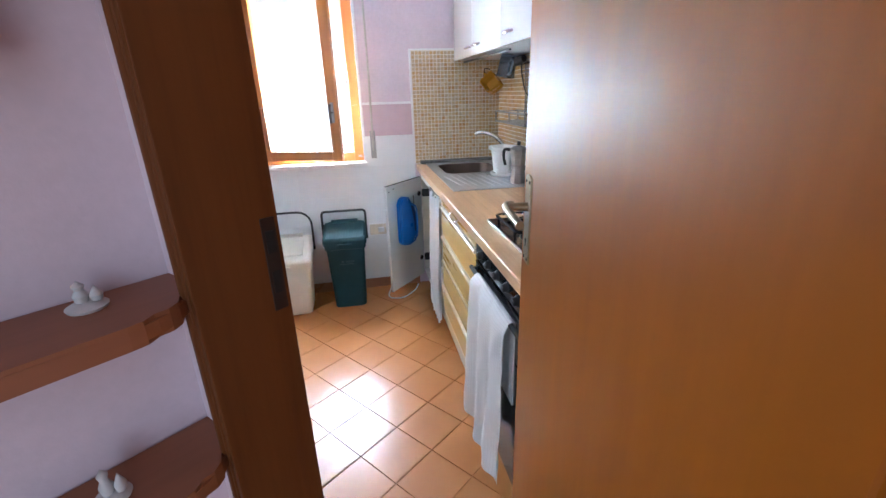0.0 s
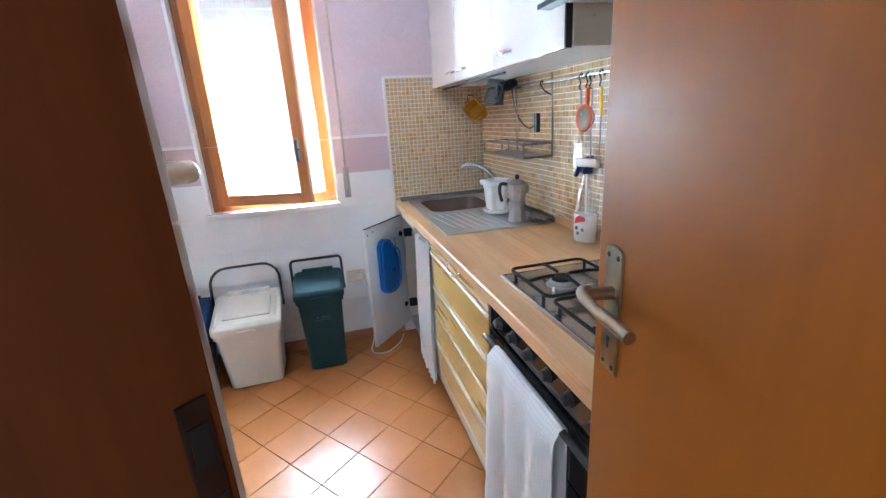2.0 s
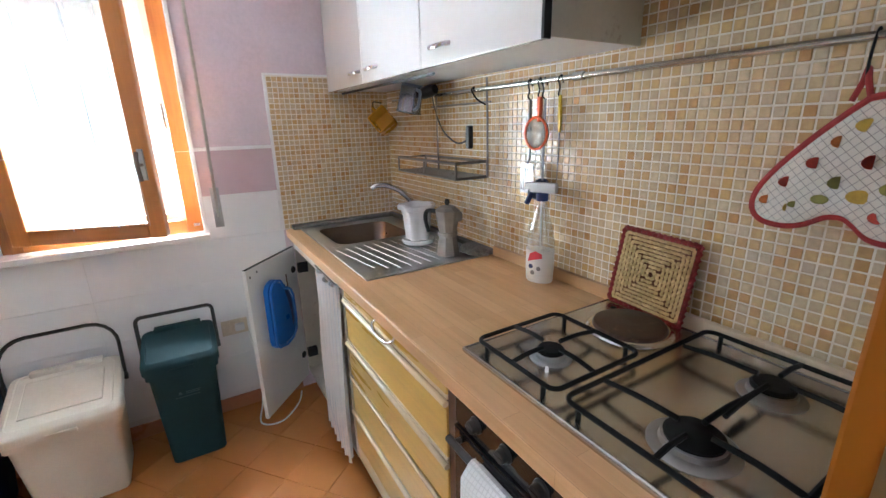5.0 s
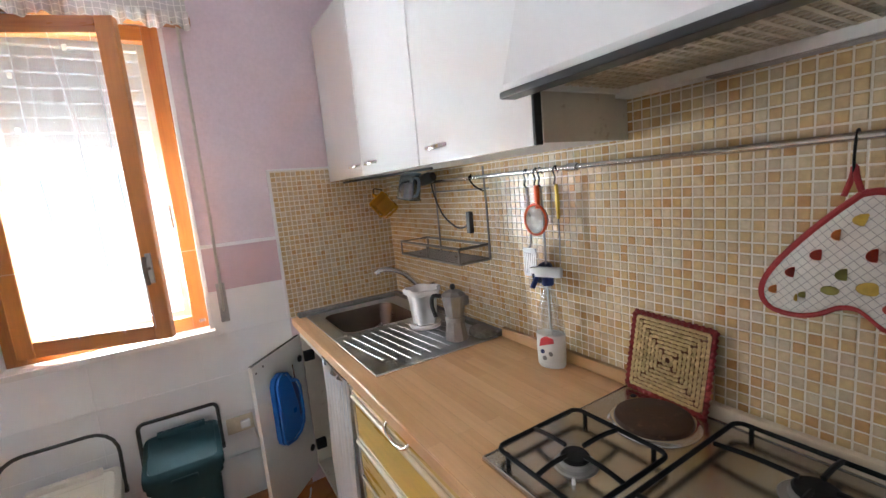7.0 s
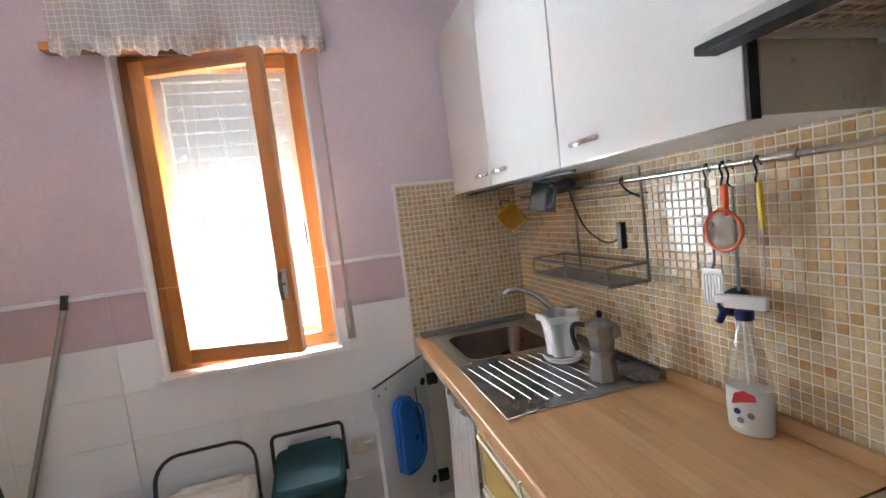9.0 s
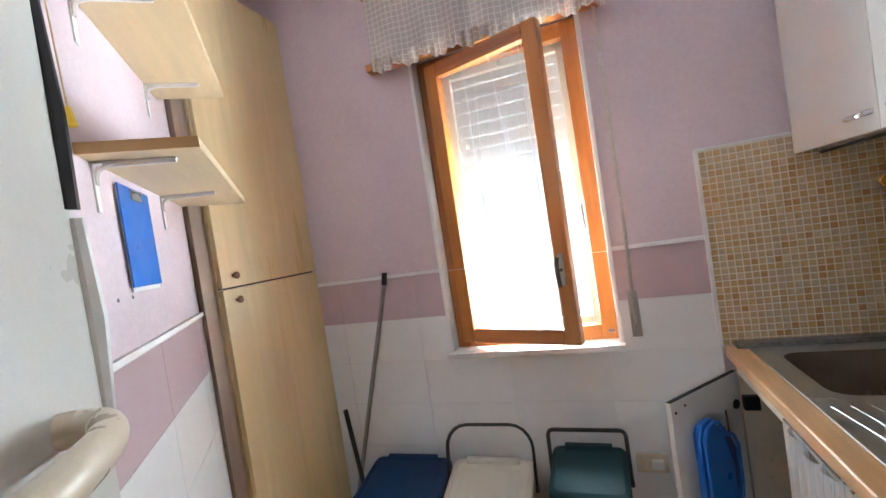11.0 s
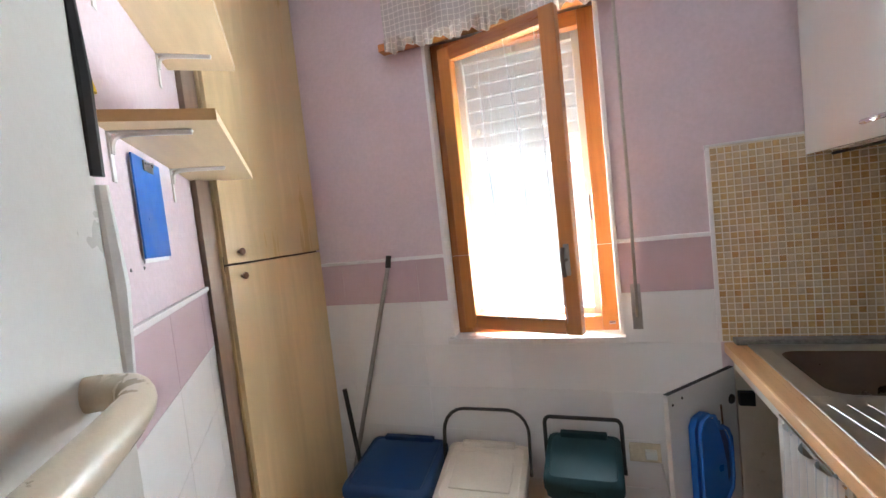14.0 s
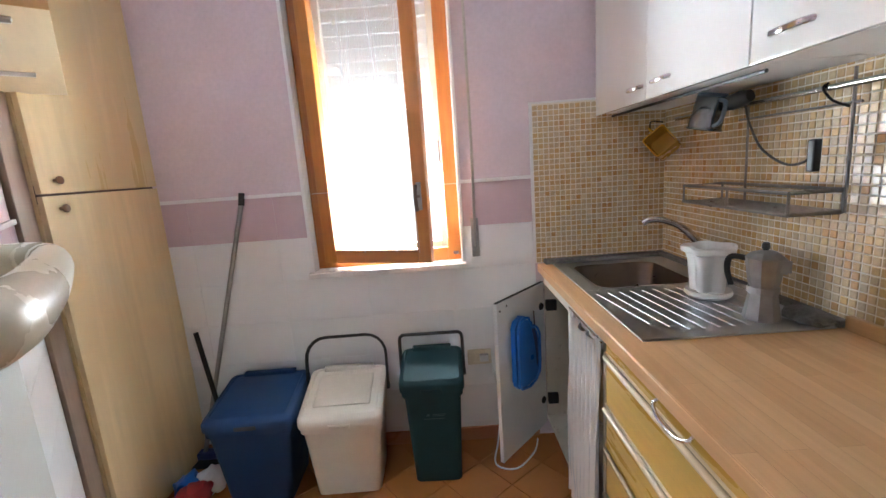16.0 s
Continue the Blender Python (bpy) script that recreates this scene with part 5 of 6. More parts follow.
part("boiler", faceted([(0, 0), (0.043, 0), (0.044, 0.006), (0.034, 0.068), (0.034, 0.076)]), M_alu, mk)
part("collar", lathe([(0.036, 0.074), (0.037, 0.078), (0.037, 0.088), (0.035, 0.092)], 24), M_alu, mk)
up = faceted([(0.033, 0.090), (0.036, 0.10), (0.046, 0.165), (0.047, 0.170), (0.030, 0.184), (0.010, 0.190), (0, 0.191)])
part("jug", up, M_alu, mk)
part("lid_knob", lathe([(0.005, 0.188), (0.010, 0.198), (0.008, 0.210), (0, 0.213)], 12), M_black_plastic, mk, smooth=True)
part("spout", prism([(0.030, -0.016), (0.058, 0.0), (0.030, 0.016)], 0.130, 0.170, bevel=0.004), M_alu, mk).matrix_local = pose(0, 0, 0, 0, 0, -50)
part("handle", tube(smooth_points([(-0.030, 0.030, 0.165), (-0.055, 0.055, 0.165), (-0.060, 0.06, 0.13), (-0.052, 0.052, 0.085)]), [0.008] * 12 + [0.0075] * 7, 10), M_black_plastic, mk, "black plastic handle", smooth=True)

# spray bottle
sp = thing("spray_bottle", pose(1.022, 1.945, 0.9, 0, 0, 20), "clear spray bottle of white cleaner with navy trigger", "spray bottle")


def oval(profile, sx, sy, seg=28):
    bm = lathe(profile, seg)
    for v in bm.verts:
        v.co.x *= sx
        v.co.y *= sy
    return bm


part("liquid", oval([(0, 0), (0.040, 0.001), (0.044, 0.008), (0.046, 0.06), (0.0455, 0.105), (0, 0.105)], 0.68, 1.0), M_milky, sp, "milky white liquid", smooth=True)
part("upper_body", oval([(0.0462, 0.104), (0.045, 0.13), (0.037, 0.175), (0.024, 0.22), (0.0145, 0.253), (0.014, 0.268)], 0.68, 1.0), M_bottle, sp, smooth=True)
part("dip_tube", tube([(0, 0, 0.1), (0.002, 0.004, 0.268)], 0.003), M_milky, sp)
part("collar", lathe([(0.017, 0.256), (0.018, 0.260), (0.018, 0.278), (0.014, 0.281), (0, 0.281)], 20), M_navy, sp, smooth=True)
hd_ = box(-0.012, -0.045, 0.280, 0.012, 0.038, 0.310, 0.006)
box(-0.010, 0.03, 0.290, 0.010, 0.055, 0.308, 0.004, bm=hd_)
part("head", hd_, M_white_plastic, sp, smooth=True)
part("trigger", tube(smooth_points([(0, 0.030, 0.290), (0, 0.040, 0.268), (0, 0.052, 0.243)]), 0.006, flat=1.5), M_navy, sp, smooth=True)
part("label", join(box(-0.0318, -0.026, 0.085, -0.030, 0.020, 0.086), box(-0.0318, -0.026, 0.015, -0.0308, 0.026, 0.016)), M_paper, sp)
part("red_mark", prism([(-0.024, 0.070), (-0.018, 0.095), (0.0, 0.105), (0.022, 0.098), (0.024, 0.085), (0.0, 0.078)], 0, 0.0008), M_red_ink, sp).matrix_local = pose(-0.0322, 0, 0, 90, 0, -90)
for y, z in ((-0.012, 0.05), (0.008, 0.035), (0.014, 0.055)):
    part("printed_spot", lathe([(0, 0.0008), (0.007, 0.0008), (0.007, 0)], 14), M_grey_ink if z < 0.052 else M_navy, sp).matrix_local = pose(-0.0322, y, z, 0, -90, 0)

# woven trivet leaning on the wall
tv = thing("woven_trivet", pose(1.042, 1.603, 0.915, 2.5, 9, 0), "square straw trivet with a red woven border", "trivet")
SZ = 0.20
part("backing", box(0.004, -SZ / 2 + 0.006, 0.006, 0.010, SZ / 2 - 0.006, SZ - 0.006), M_straw_dark, tv)
for ring in range(9):
    o = 0.012 + ring * 0.0098
    half = SZ / 2 - o
    if half < 0.004:
        break
    sw = bmesh.new()
    n = max(2, int(half * 2 / 0.014))
    for side in range(4):
        for k in range(n):
            sh = (half / n) * (ring % 2)
            a, b = -half + 2 * half * k / n + 0.0016 + sh, min(half, -half + 2 * half * (k + 1) / n - 0.0012 + sh)
            if b - a < 0.004:
                continue
            pts = {0: ((a, -half), (b, -half)), 1: ((half, a), (half, b)), 2: ((-b, half), (-a, half)), 3: ((-half, -b), (-half, -a))}[side]
            (y0, z0), (y1, z1) = pts
            tube([(0.0045, y0, z0 + SZ / 2), (0.0005, (y0 + y1) / 2, (z0 + z1) / 2 + SZ / 2), (0.004, y1, z1 + SZ / 2)], 0.0044, 5, sw)
    tagged(part("straw_ring", sw, M_straw, tv), "", "", "", "stuff")
bd2 = bmesh.new()
for side in range(4):
    for k in range(13):
        c = -SZ / 2 + 0.003 + (SZ - 0.006) * (k + 0.5) / 13
        d = 0.0078
        pts = {0: ((c - d, -SZ / 2), (c + d, -SZ / 2 + 0.003)), 1: ((SZ / 2, c - d), (SZ / 2 - 0.003, c + d)), 2: ((c + d, SZ / 2), (c - d, SZ / 2 - 0.003)), 3: ((-SZ / 2, c + d), (-SZ / 2 + 0.003, c - d))}[side]
        (y0, z0), (y1, z1) = pts
        tube([(0.008, y0, z0 + SZ / 2), (0.001, (y0 + y1) / 2, (z0 + z1) / 2 + SZ / 2), (0.008, y1, z1 + SZ / 2)], 0.0058, 6, bd2)
part("border", bd2, M_red_cord, tv, "dark red raffia border")

# ---- hob ----
hob = thing("hob", pose(0, 0, 0.9), "steel hob with three gas burners and an electric plate", "hob")
HX0, HX1, HY0, HY1 = 0.574, 1.060, 1.12, 1.713
hb_ = box(HX0, HY0, 0.0005, HX1, HY1, 0.010, 0.004)
part("tray", hb_, M_steel, hob)
part("front_lip", tube([(HX0 + 0.004, HY0 + 0.004, 0.010), (HX0 + 0.004, HY1 - 0.004, 0.010), (HX1 - 0.004, HY1 - 0.004, 0.010), (HX1 - 0.004, HY0 + 0.004, 0.010), (HX0 + 0.004, HY0 + 0.004, 0.010)], 0.003, 8), M_steel, hob)
pl = part("hotplate", lathe([(0, 0.028), (0.072, 0.028), (0.080, 0.026), (0.083, 0.020), (0.083, 0.016)], 40), M_hotplate, hob, "brown cast iron electric plate", smooth=True)
pl.matrix_local = pose(0.950, 1.567, 0.0)
part("plate_rim", lathe([(0.083, 0.018), (0.090, 0.017), (0.097, 0.0105)], 40), M_chrome, hob, smooth=True).matrix_local = pose(0.950, 1.567, 0.0)


def burner(x, y, r):
    b = part("burner", lathe([(r * 1.55, 0.0105), (r * 1.45, 0.014), (r * 1.15, 0.016), (r * 1.1, 0.024), (r * 0.95, 0.026)], 30), M_alu, hob, smooth=True)
    b.matrix_local = pose(x, y, 0)
    c = part("burner_cap", lathe([(r * 1.0, 0.025), (r * 1.02, 0.030), (r * 0.9, 0.034), (0, 0.035)], 30), M_iron, b, smooth=True)
    return b


burner(0.705, 1.575, 0.028)
burner(0.700, 1.275, 0.042)
burner(0.935, 1.270, 0.034)


def grate(x0, x1, y0, y1, spots):
    bm = bmesh.new()
    z, r = 0.033, 0.0049
    c = 0.02
    loop = rounded(x0, y0, x1, y1, c, 4)
    tube([(x, y, z) for x, y in loop + loop[:2]], r, 8, bm)
    for x, y in ((x0 + 0.004, y0 + 0.03), (x1 - 0.004, y0 + 0.03), (x0 + 0.004, y1 - 0.03), (x1 - 0.004, y1 - 0.03)):
        tube([(x, y, z), (x, y, 0.011)], r, 8, bm)
    for cx, cy, span in spots:
        for dx, dy in ((1, 0), (-1, 0), (0, 1), (0, -1)):
            ex = x1 if dx > 0 else x0
            ey = y1 if dy > 0 else y0
            far = (min(ex, cx + span) if dx > 0 else max(ex, cx - span), cy) if dx else (cx, min(ey, cy + span) if dy > 0 else max(ey, cy - span))
            near = (cx + dx * 0.025, cy + dy * 0.025)
            tube(smooth_points([(far[0], far[1], z), ((far[0] + near[0]) / 2, (far[1] + near[1]) / 2, z + 0.007), (near[0], near[1], z + 0.007)], 4), r, 8, bm)
    return part("pan_support", bm, M_iron, hob, "black enamelled pan support", smooth=True)


grate(0.600, 0.838, 1.462, 1.690, [(0.705, 1.575, 0.2)])
grate(0.600, 1.045, 1.135, 1.440, [(0.700, 1.275, 0.16), (0.935, 1.270, 0.16)])
part("spark_plug", lathe([(0, 0.022), (0.003, 0.021), (0.004, 0.010)], 10), M_white_plastic, hob).matrix_local = pose(0.66, 1.54, 0)
part("screw", lathe([(0, 0.0125), (0.006, 0.012), (0.008, 0.0102)], 12), M_dark, hob).matrix_local = pose(1.02, 1.665, 0)

# ---- wall units and hood ----
CX, CZ0, CZ1 = 0.78, 1.55, 2.27
def wall_unit(y0, y1, handles, doors, label):
    u = thing("wall_cabinet", pose(0, 0, 0), label, "wall cabinet", "white wall cabinets")
    part("body", box(CX + 0.020, y0 + 0.001, CZ0 + 0.002, 1.088, y1 - 0.001, CZ1, 0.001), M_white_board, u)
    for (a, b), hy in zip(doors, handles):
        d = part("door", box(CX, a + 0.0015, CZ0 - 0.004, CX + 0.018, b - 0.0015, CZ1, 0.002), M_white_gloss, u)
        w = 0.085
        bm = tube(smooth_points([(CX + 0.002, hy - w / 1.6, CZ0 + 0.044), (CX - 0.014, hy - w / 2.2, CZ0 + 0.042), (CX - 0.022, hy, CZ0 + 0.040), (CX - 0.014, hy + w / 2.2, CZ0 + 0.042), (CX + 0.002, hy + w / 1.6, CZ0 + 0.044)]), 0.0038, 8, flat=1.7)
        part("handle", bm, M_chrome, d, "chrome bow handle", smooth=True)
    return u


wall_unit(2.234, 3.186, (2.795, 2.62), ((2.720, 3.186), (2.234, 2.720)), "glossy white wall cabinet with two doors")
u2 = wall_unit(1.711, 2.232, (2.12,), ((1.718, 2.232),), "glossy white single-door wall cabinet beside the hood")
part("black_edge", box(CX - 0.001, 1.7105, CZ0 - 0.004, CX + 0.020, 1.7175, CZ1, 0.001), M_black_plastic, u2, "black edge strip")
part("side_panel", box(CX + 0.021, 1.7085, CZ0, 1.087, 1.7108, CZ1), M_inner, u2, "beige cabinet side")
uv = part("drying_tray", tube(smooth_points([(0.84, 2.26, 1.538), (0.84, 3.15, 1.538)], 2), 0.005), M_black_plastic, u2)
hood = thing("cooker_hood", pose(0, 0, 0), "white cooker hood with a black lip and mesh filter", "cooker hood")
HY = (1.10, 1.704)
fp_ = bmesh.new()
pr = [(0.712, 1.652), (0.708, 1.668), (0.776, 1.90), (0.790, 1.90), (0.740, 1.672), (0.740, 1.652)]
fv = [[fp_.verts.new(V(x, y, z)) for x, z in pr] for y in (HY[0], HY[1] + 0.018)]
for k in range(len(pr)):
    j = (k + 1) % len(pr)
    fp_.faces.new([fv[0][k], fv[0][j], fv[1][j], fv[1][k]])
fp_.faces.new(fv[0])
fp_.faces.new(list(reversed(fv[1])))
part("front_panel", fp_, M_white_gloss, hood)
part("black_lip", box(0.700, HY[0] - 0.002, 1.640, 0.742, HY[1] + 0.022, 1.654, 0.003), M_black_plastic, hood, "black plastic front lip")
part("rear_bar", box(1.035, HY[0], 1.645, 1.088, HY[1], 1.672, 0.002), M_white_board, hood)
part("shell", box(0.80, HY[0], 1.70, 1.088, HY[1], 1.90, 0.002), M_white_board, hood)
part("end_cheek", box(0.745, HY[1] - 0.014, 1.655, 1.035, HY[1], 1.70, 0.001), M_white_board, hood)
part("end_cheek", box(0.745, HY[0], 1.655, 1.035, HY[0] + 0.014, 1.70, 0.001), M_white_board, hood)
part("front_bar", box(0.743, HY[0] + 0.014, 1.657, 0.800, HY[1] - 0.014, 1.672, 0.002), M_white_board, hood)
fl = bmesh.new()
for k in range(23):
    y = HY[0] + 0.025 + k * 0.0245
    box(0.80, y, 1.664, 1.035, y + 0.008, 1.668, bm=fl)
for k in range(11):
    x = 0.806 + k * 0.022
    box(x, HY[0] + 0.014, 1.6645, x + 0.008, HY[1] - 0.014, 1.6675, bm=fl)
part("filter_grille", fl, mat("tan_grille", (0.52, 0.44, 0.33), 0.5, scale=20), hood, "cream mesh filter")
part("filter_back", box(0.80, HY[0] + 0.014, 1.676, 1.035, HY[1] - 0.014, 1.684), M_dark_edge, hood)
part("lamp_lens", box(1.040, 1.24, 1.641, 1.075, 1.50, 1.646, 0.002), mat("smoky_lens", (0.30, 0.26, 0.24), 0.4), hood, "smoky lamp cover, unlit")
u4 = thing("wall_cabinet", pose(0, 0, 0), "glossy white short wall cabinet above the hood", "wall cabinet", "white wall cabinets")
part("body", box(CX + 0.020, 1.10, 1.905, 1.088, 1.707, CZ1, 0.001), M_white_board, u4)
part("door", box(CX, 1.102, 1.905, CX + 0.018, 1.705, CZ1, 0.002), M_white_gloss, u4)
u5 = thing("wall_cabinet", pose(0, 0, 0), "glossy white end wall cabinet past the hood", "wall cabinet", "white wall cabinets")
part("body", box(CX + 0.020, 0.72, CZ0, 1.088, 1.097, CZ1, 0.001), M_white_board, u5)
part("door", box(CX, 0.722, CZ0 - 0.004, CX + 0.018, 1.096, CZ1, 0.002), M_white_gloss, u5)

# ---- rail with hanging things ----
RX, RZ = 1.046, 1.497
rail = thing("hanging_rail", pose(RX, 0, RZ), "long steel utensil rail fixed on the tiles", "rail")
part("bar", tube([(0, 0.80, 0), (0, 3.02, 0)], 0.0075, 12), M_steel, rail, smooth=True)
part("joint_sleeve", lathe([(0.009, -0.018), (0.012, -0.016), (0.012, 0.016), (0.009, 0.018)], 16), M_steel, rail, smooth=True).matrix_local = pose(0, 1.853, 0, 90, 0, 0)
for y in (0.95, 1.853, 2.98):
    part("wall_stud", tube([(0, y, 0), (0.042, y, 0)], 0.006), M_steel, rail)


def hook_on(parent, drop=0.045):
    """An S hook from the rail down to the origin of the thing below."""
    return part("hook", tube(smooth_points([(0.0, 0.0, 0.0), (-0.008, 0, 0.008), (-0.003, 0, drop - 0.02), (-0.010, 0, drop), (0.0, 0, drop + 0.012), (0.010, 0, drop + 0.002), (0.009, 0, drop - 0.008)], 4), 0.0022, 6), M_iron, parent, smooth=True)


HZ = RZ - 0.048
s_ = thing("kitchen_spatula", pose(RX - 0.004, 2.035, HZ, 0, 0, 0), "steel slotted turner hanging from the rail", "kitchen utensil", "hanging utensils")
hook_on(s_)
part("handle", tube([(0, 0, 0.0), (0.004, 0, -0.09)], [0.008, 0.0085], 10, flat=0.6), M_utensil, s_, smooth=True)
part("shank", tube(smooth_points([(0.004, 0, -0.09), (0.005, 0.0, -0.17), (-0.004, 0.0, -0.19)]), 0.003, 8), M_utensil, s_)
tu = bmesh.new()
for k in range(7):
    y = -0.030 + k * 0.0085
    box(-0.006, y, -0.275, -0.003, y + 0.0062, -0.196, bm=tu)
box(-0.006, -0.030, -0.205, -0.003, 0.0275, -0.190, bm=tu)
box(-0.006, -0.030, -0.281, -0.003, 0.0275, -0.273, bm=tu)
part("blade", tu, M_utensil, s_)
st_ = thing("strainer", pose(RX - 0.004, 1.992, HZ), "small mesh strainer with an orange handle on the rail", "kitchen utensil", "hanging utensils")
hook_on(st_)
part("handle", tube([(0, 0, 0.005), (0, 0, -0.03), (0, 0, -0.065)], [0.013, 0.0145, 0.010], 12, flat=0.6), M_orange, st_, "bright orange plastic handle", smooth=True)
rg_ = [(-0.012, 0.046 * math.cos(a), -0.098 + 0.046 * math.sin(a)) for a in np.linspace(0, 2 * math.pi, 33)]
part("ring", tube(rg_, 0.004, 8), M_orange, st_, smooth=True)
bw = lathe([(0.045, 0), (0.040, -0.016), (0.026, -0.028), (0, -0.034)], 24)
part("mesh_bowl", bw, M_mesh, st_, smooth=True).matrix_local = pose(-0.012, 0, -0.098, 0, -90, 0)
ll = thing("ladle", pose(RX + 0.006, 1.985, HZ), "steel ladle with a dark blue bowl behind the strainer", "kitchen utensil", "hanging utensils")
hook_on(ll)
part("shaft", tube([(0.004, 0, 0), (0.006, 0, -0.24)], 0.0035, 8), M_utensil, ll)
part("bowl", lathe([(0, -0.03), (0.02, -0.026), (0.034, -0.012), (0.038, 0.0), (0.036, 0.0), (0.03, -0.011)], 20), mat("grey_blue_nylon", (0.06, 0.075, 0.12), 0.4), ll, smooth=True).matrix_local = pose(-0.012, 0, -0.262, 0, -50, 0)
pe = thing("kitchen_knife", pose(RX - 0.004, 1.912, HZ), "thin utensil with a yellow plastic handle on the rail", "kitchen utensil", "hanging utensils")
hook_on(pe)
part("handle", tube([(0, 0, 0.005), (0.002, 0, -0.05), (0.003, 0, -0.095)], [0.008, 0.0115, 0.008], 10, flat=0.6), M_yellow, pe, "yellow plastic handle", smooth=True)
part("blade", tube([(0.003, 0, -0.095), (0.004, 0, -0.16), (0.005, 0.004, -0.23)], [0.006, 0.007, 0.004], 8, flat=0.3), M_utensil, pe, smooth=True)

# oven mitt
mt = thing("oven_mitt", pose(RX - 0.006, 1.272, HZ + 0.012), "quilted oven mitt with fruit print and red binding", "oven mitt")
part("hook", tube(smooth_points([(0.0, 0, -0.030), (-0.006, 0, 0.0), (0.0, 0, 0.036), (0.008, 0, 0.047), (0.014, 0, 0.038)], 4), 0.0022, 6), M_iron, mt, smooth=True)
ML = [(0.012, -0.055), (-0.020, -0.085), (-0.058, -0.125), (-0.098, -0.175), (-0.120, -0.215), (-0.122, -0.245), (-0.105, -0.265), (-0.07, -0.270), (-0.040, -0.262), (-0.012, -0.245), (0.012, -0.243), (0.030, -0.255), (0.050, -0.272), (0.080, -0.275), (0.105, -0.255), (0.115, -0.215), (0.110, -0.16), (0.095, -0.105), (0.065, -0.065), (0.035, -0.052)]


def quilt(name):
    m, nt, links, b = base_material(name, 0.9)
    tc = nt.new("ShaderNodeTexCoord")
    mp = nt.new("ShaderNodeMapping")
    mp.inputs["Rotation"].default_value = (radians(45), radians(90), 0)
    links.new(tc.outputs["Object"], mp.inputs["Vector"])
    br = nt.new("ShaderNodeTexBrick")
    br.offset = 0.0
    for k, v in (("Scale", 1.0), ("Mortar Size", 0.0006), ("Mortar Smooth", 0.6), ("Brick Width", 0.012), ("Row Height", 0.012)):
        br.inputs[k].default_value = v
    br.inputs["Color1"].default_value = br.inputs["Color2"].default_value = (0.66, 0.61, 0.54, 1)
    br.inputs["Mortar"].default_value = (0.30, 0.27, 0.25, 1)
    links.new(mp.outputs["Vector"], br.inputs["Vector"])
    links.new(br.outputs["Color"], b.inputs["Base Color"])
    add_bump(nt, links, b, br.outputs["Fac"], 0.6, 0.002)
    return m


mo = smooth_points([(0, -y, z) for y, z in ML + ML[:1]], 4)[:-1]
mitt = bmesh.new()
ctr = V(0, 0.0, -0.19)
front = []
for k, s in enumerate((1.0, 0.96, 0.85, 0.6, 0.3)):
    t = (0.0, 0.006, 0.011, 0.014, 0.015)[k]
    front.append([mitt.verts.new(V(-t, ctr.y + (p.y - ctr.y) * s, ctr.z + (p.z - ctr.z) * s)) for p in mo])
cv = mitt.verts.new(V(-0.015, ctr.y, ctr.z))
for a, b in zip(front, front[1:]):
    for k in range(len(a)):
        mitt.faces.new([a[k], a[(k + 1) % len(a)], b[(k + 1) % len(b)], b[k]])
for k in range(len(mo)):
    mitt.faces.new([front[-1][k], front[-1][(k + 1) % len(mo)], cv])
mitt.faces.new(list(reversed(front[0])))
part("mitt", mitt, quilt("quilted_print_cotton"), mt, smooth=True)
part("binding", tube([(p.x - 0.002, p.y, p.z) for p in mo] + [mo[0] + V(-0.002, 0, 0)], 0.0065, 8), M_red_cloth, mt, "red cloth binding", smooth=True)
part("loop", tube(smooth_points([(0, -0.012, -0.058), (-0.002, -0.004, -0.030), (0, 0.0, -0.010), (0.002, 0.004, -0.030), (0, 0.012, -0.058)], 4), 0.0045, 8), M_red_cloth, mt, smooth=True)
random.seed(11)
M_spots = [mat("print_" + n, c, 0.9, scale=60, var=0.25) for n, c in (("red", (0.42, 0.05, 0.03)), ("orange", (0.62, 0.20, 0.05)), ("ochre", (0.55, 0.36, 0.06)), ("green", (0.30, 0.28, 0.08)))]
for k, (y, z, r) in enumerate(((-0.07, -0.19, 0.012), (-0.098, -0.225, 0.010), (-0.065, -0.235, 0.009), (-0.055, -0.228, 0.007), (-0.035, -0.155, 0.012), (-0.01, -0.12, 0.012), (0.02, -0.095, 0.013), (0.0, -0.185, 0.013), (0.035, -0.15, 0.014), (0.06, -0.11, 0.012), (0.03, -0.205, 0.014), (0.065, -0.19, 0.013), (0.06, -0.235, 0.013), (0.09, -0.21, 0.011), (0.08, -0.15, 0.012), (-0.02, -0.215, 0.010))):
    ov_ = lathe([(0, 0.0006), (r * 0.8, 0.0005), (r, 0)], 14)
    for v in ov_.verts:
        v.co.x *= 0.8
        v.co.y *= 1.25
    part("printed_fruit", ov_, M_spots[k % 4], mt).matrix_local = pose(-0.0157 if abs(y) < 0.06 and -0.24 < z < -0.12 else -0.0128, -y, z, 0, -90, random.uniform(0, 90))

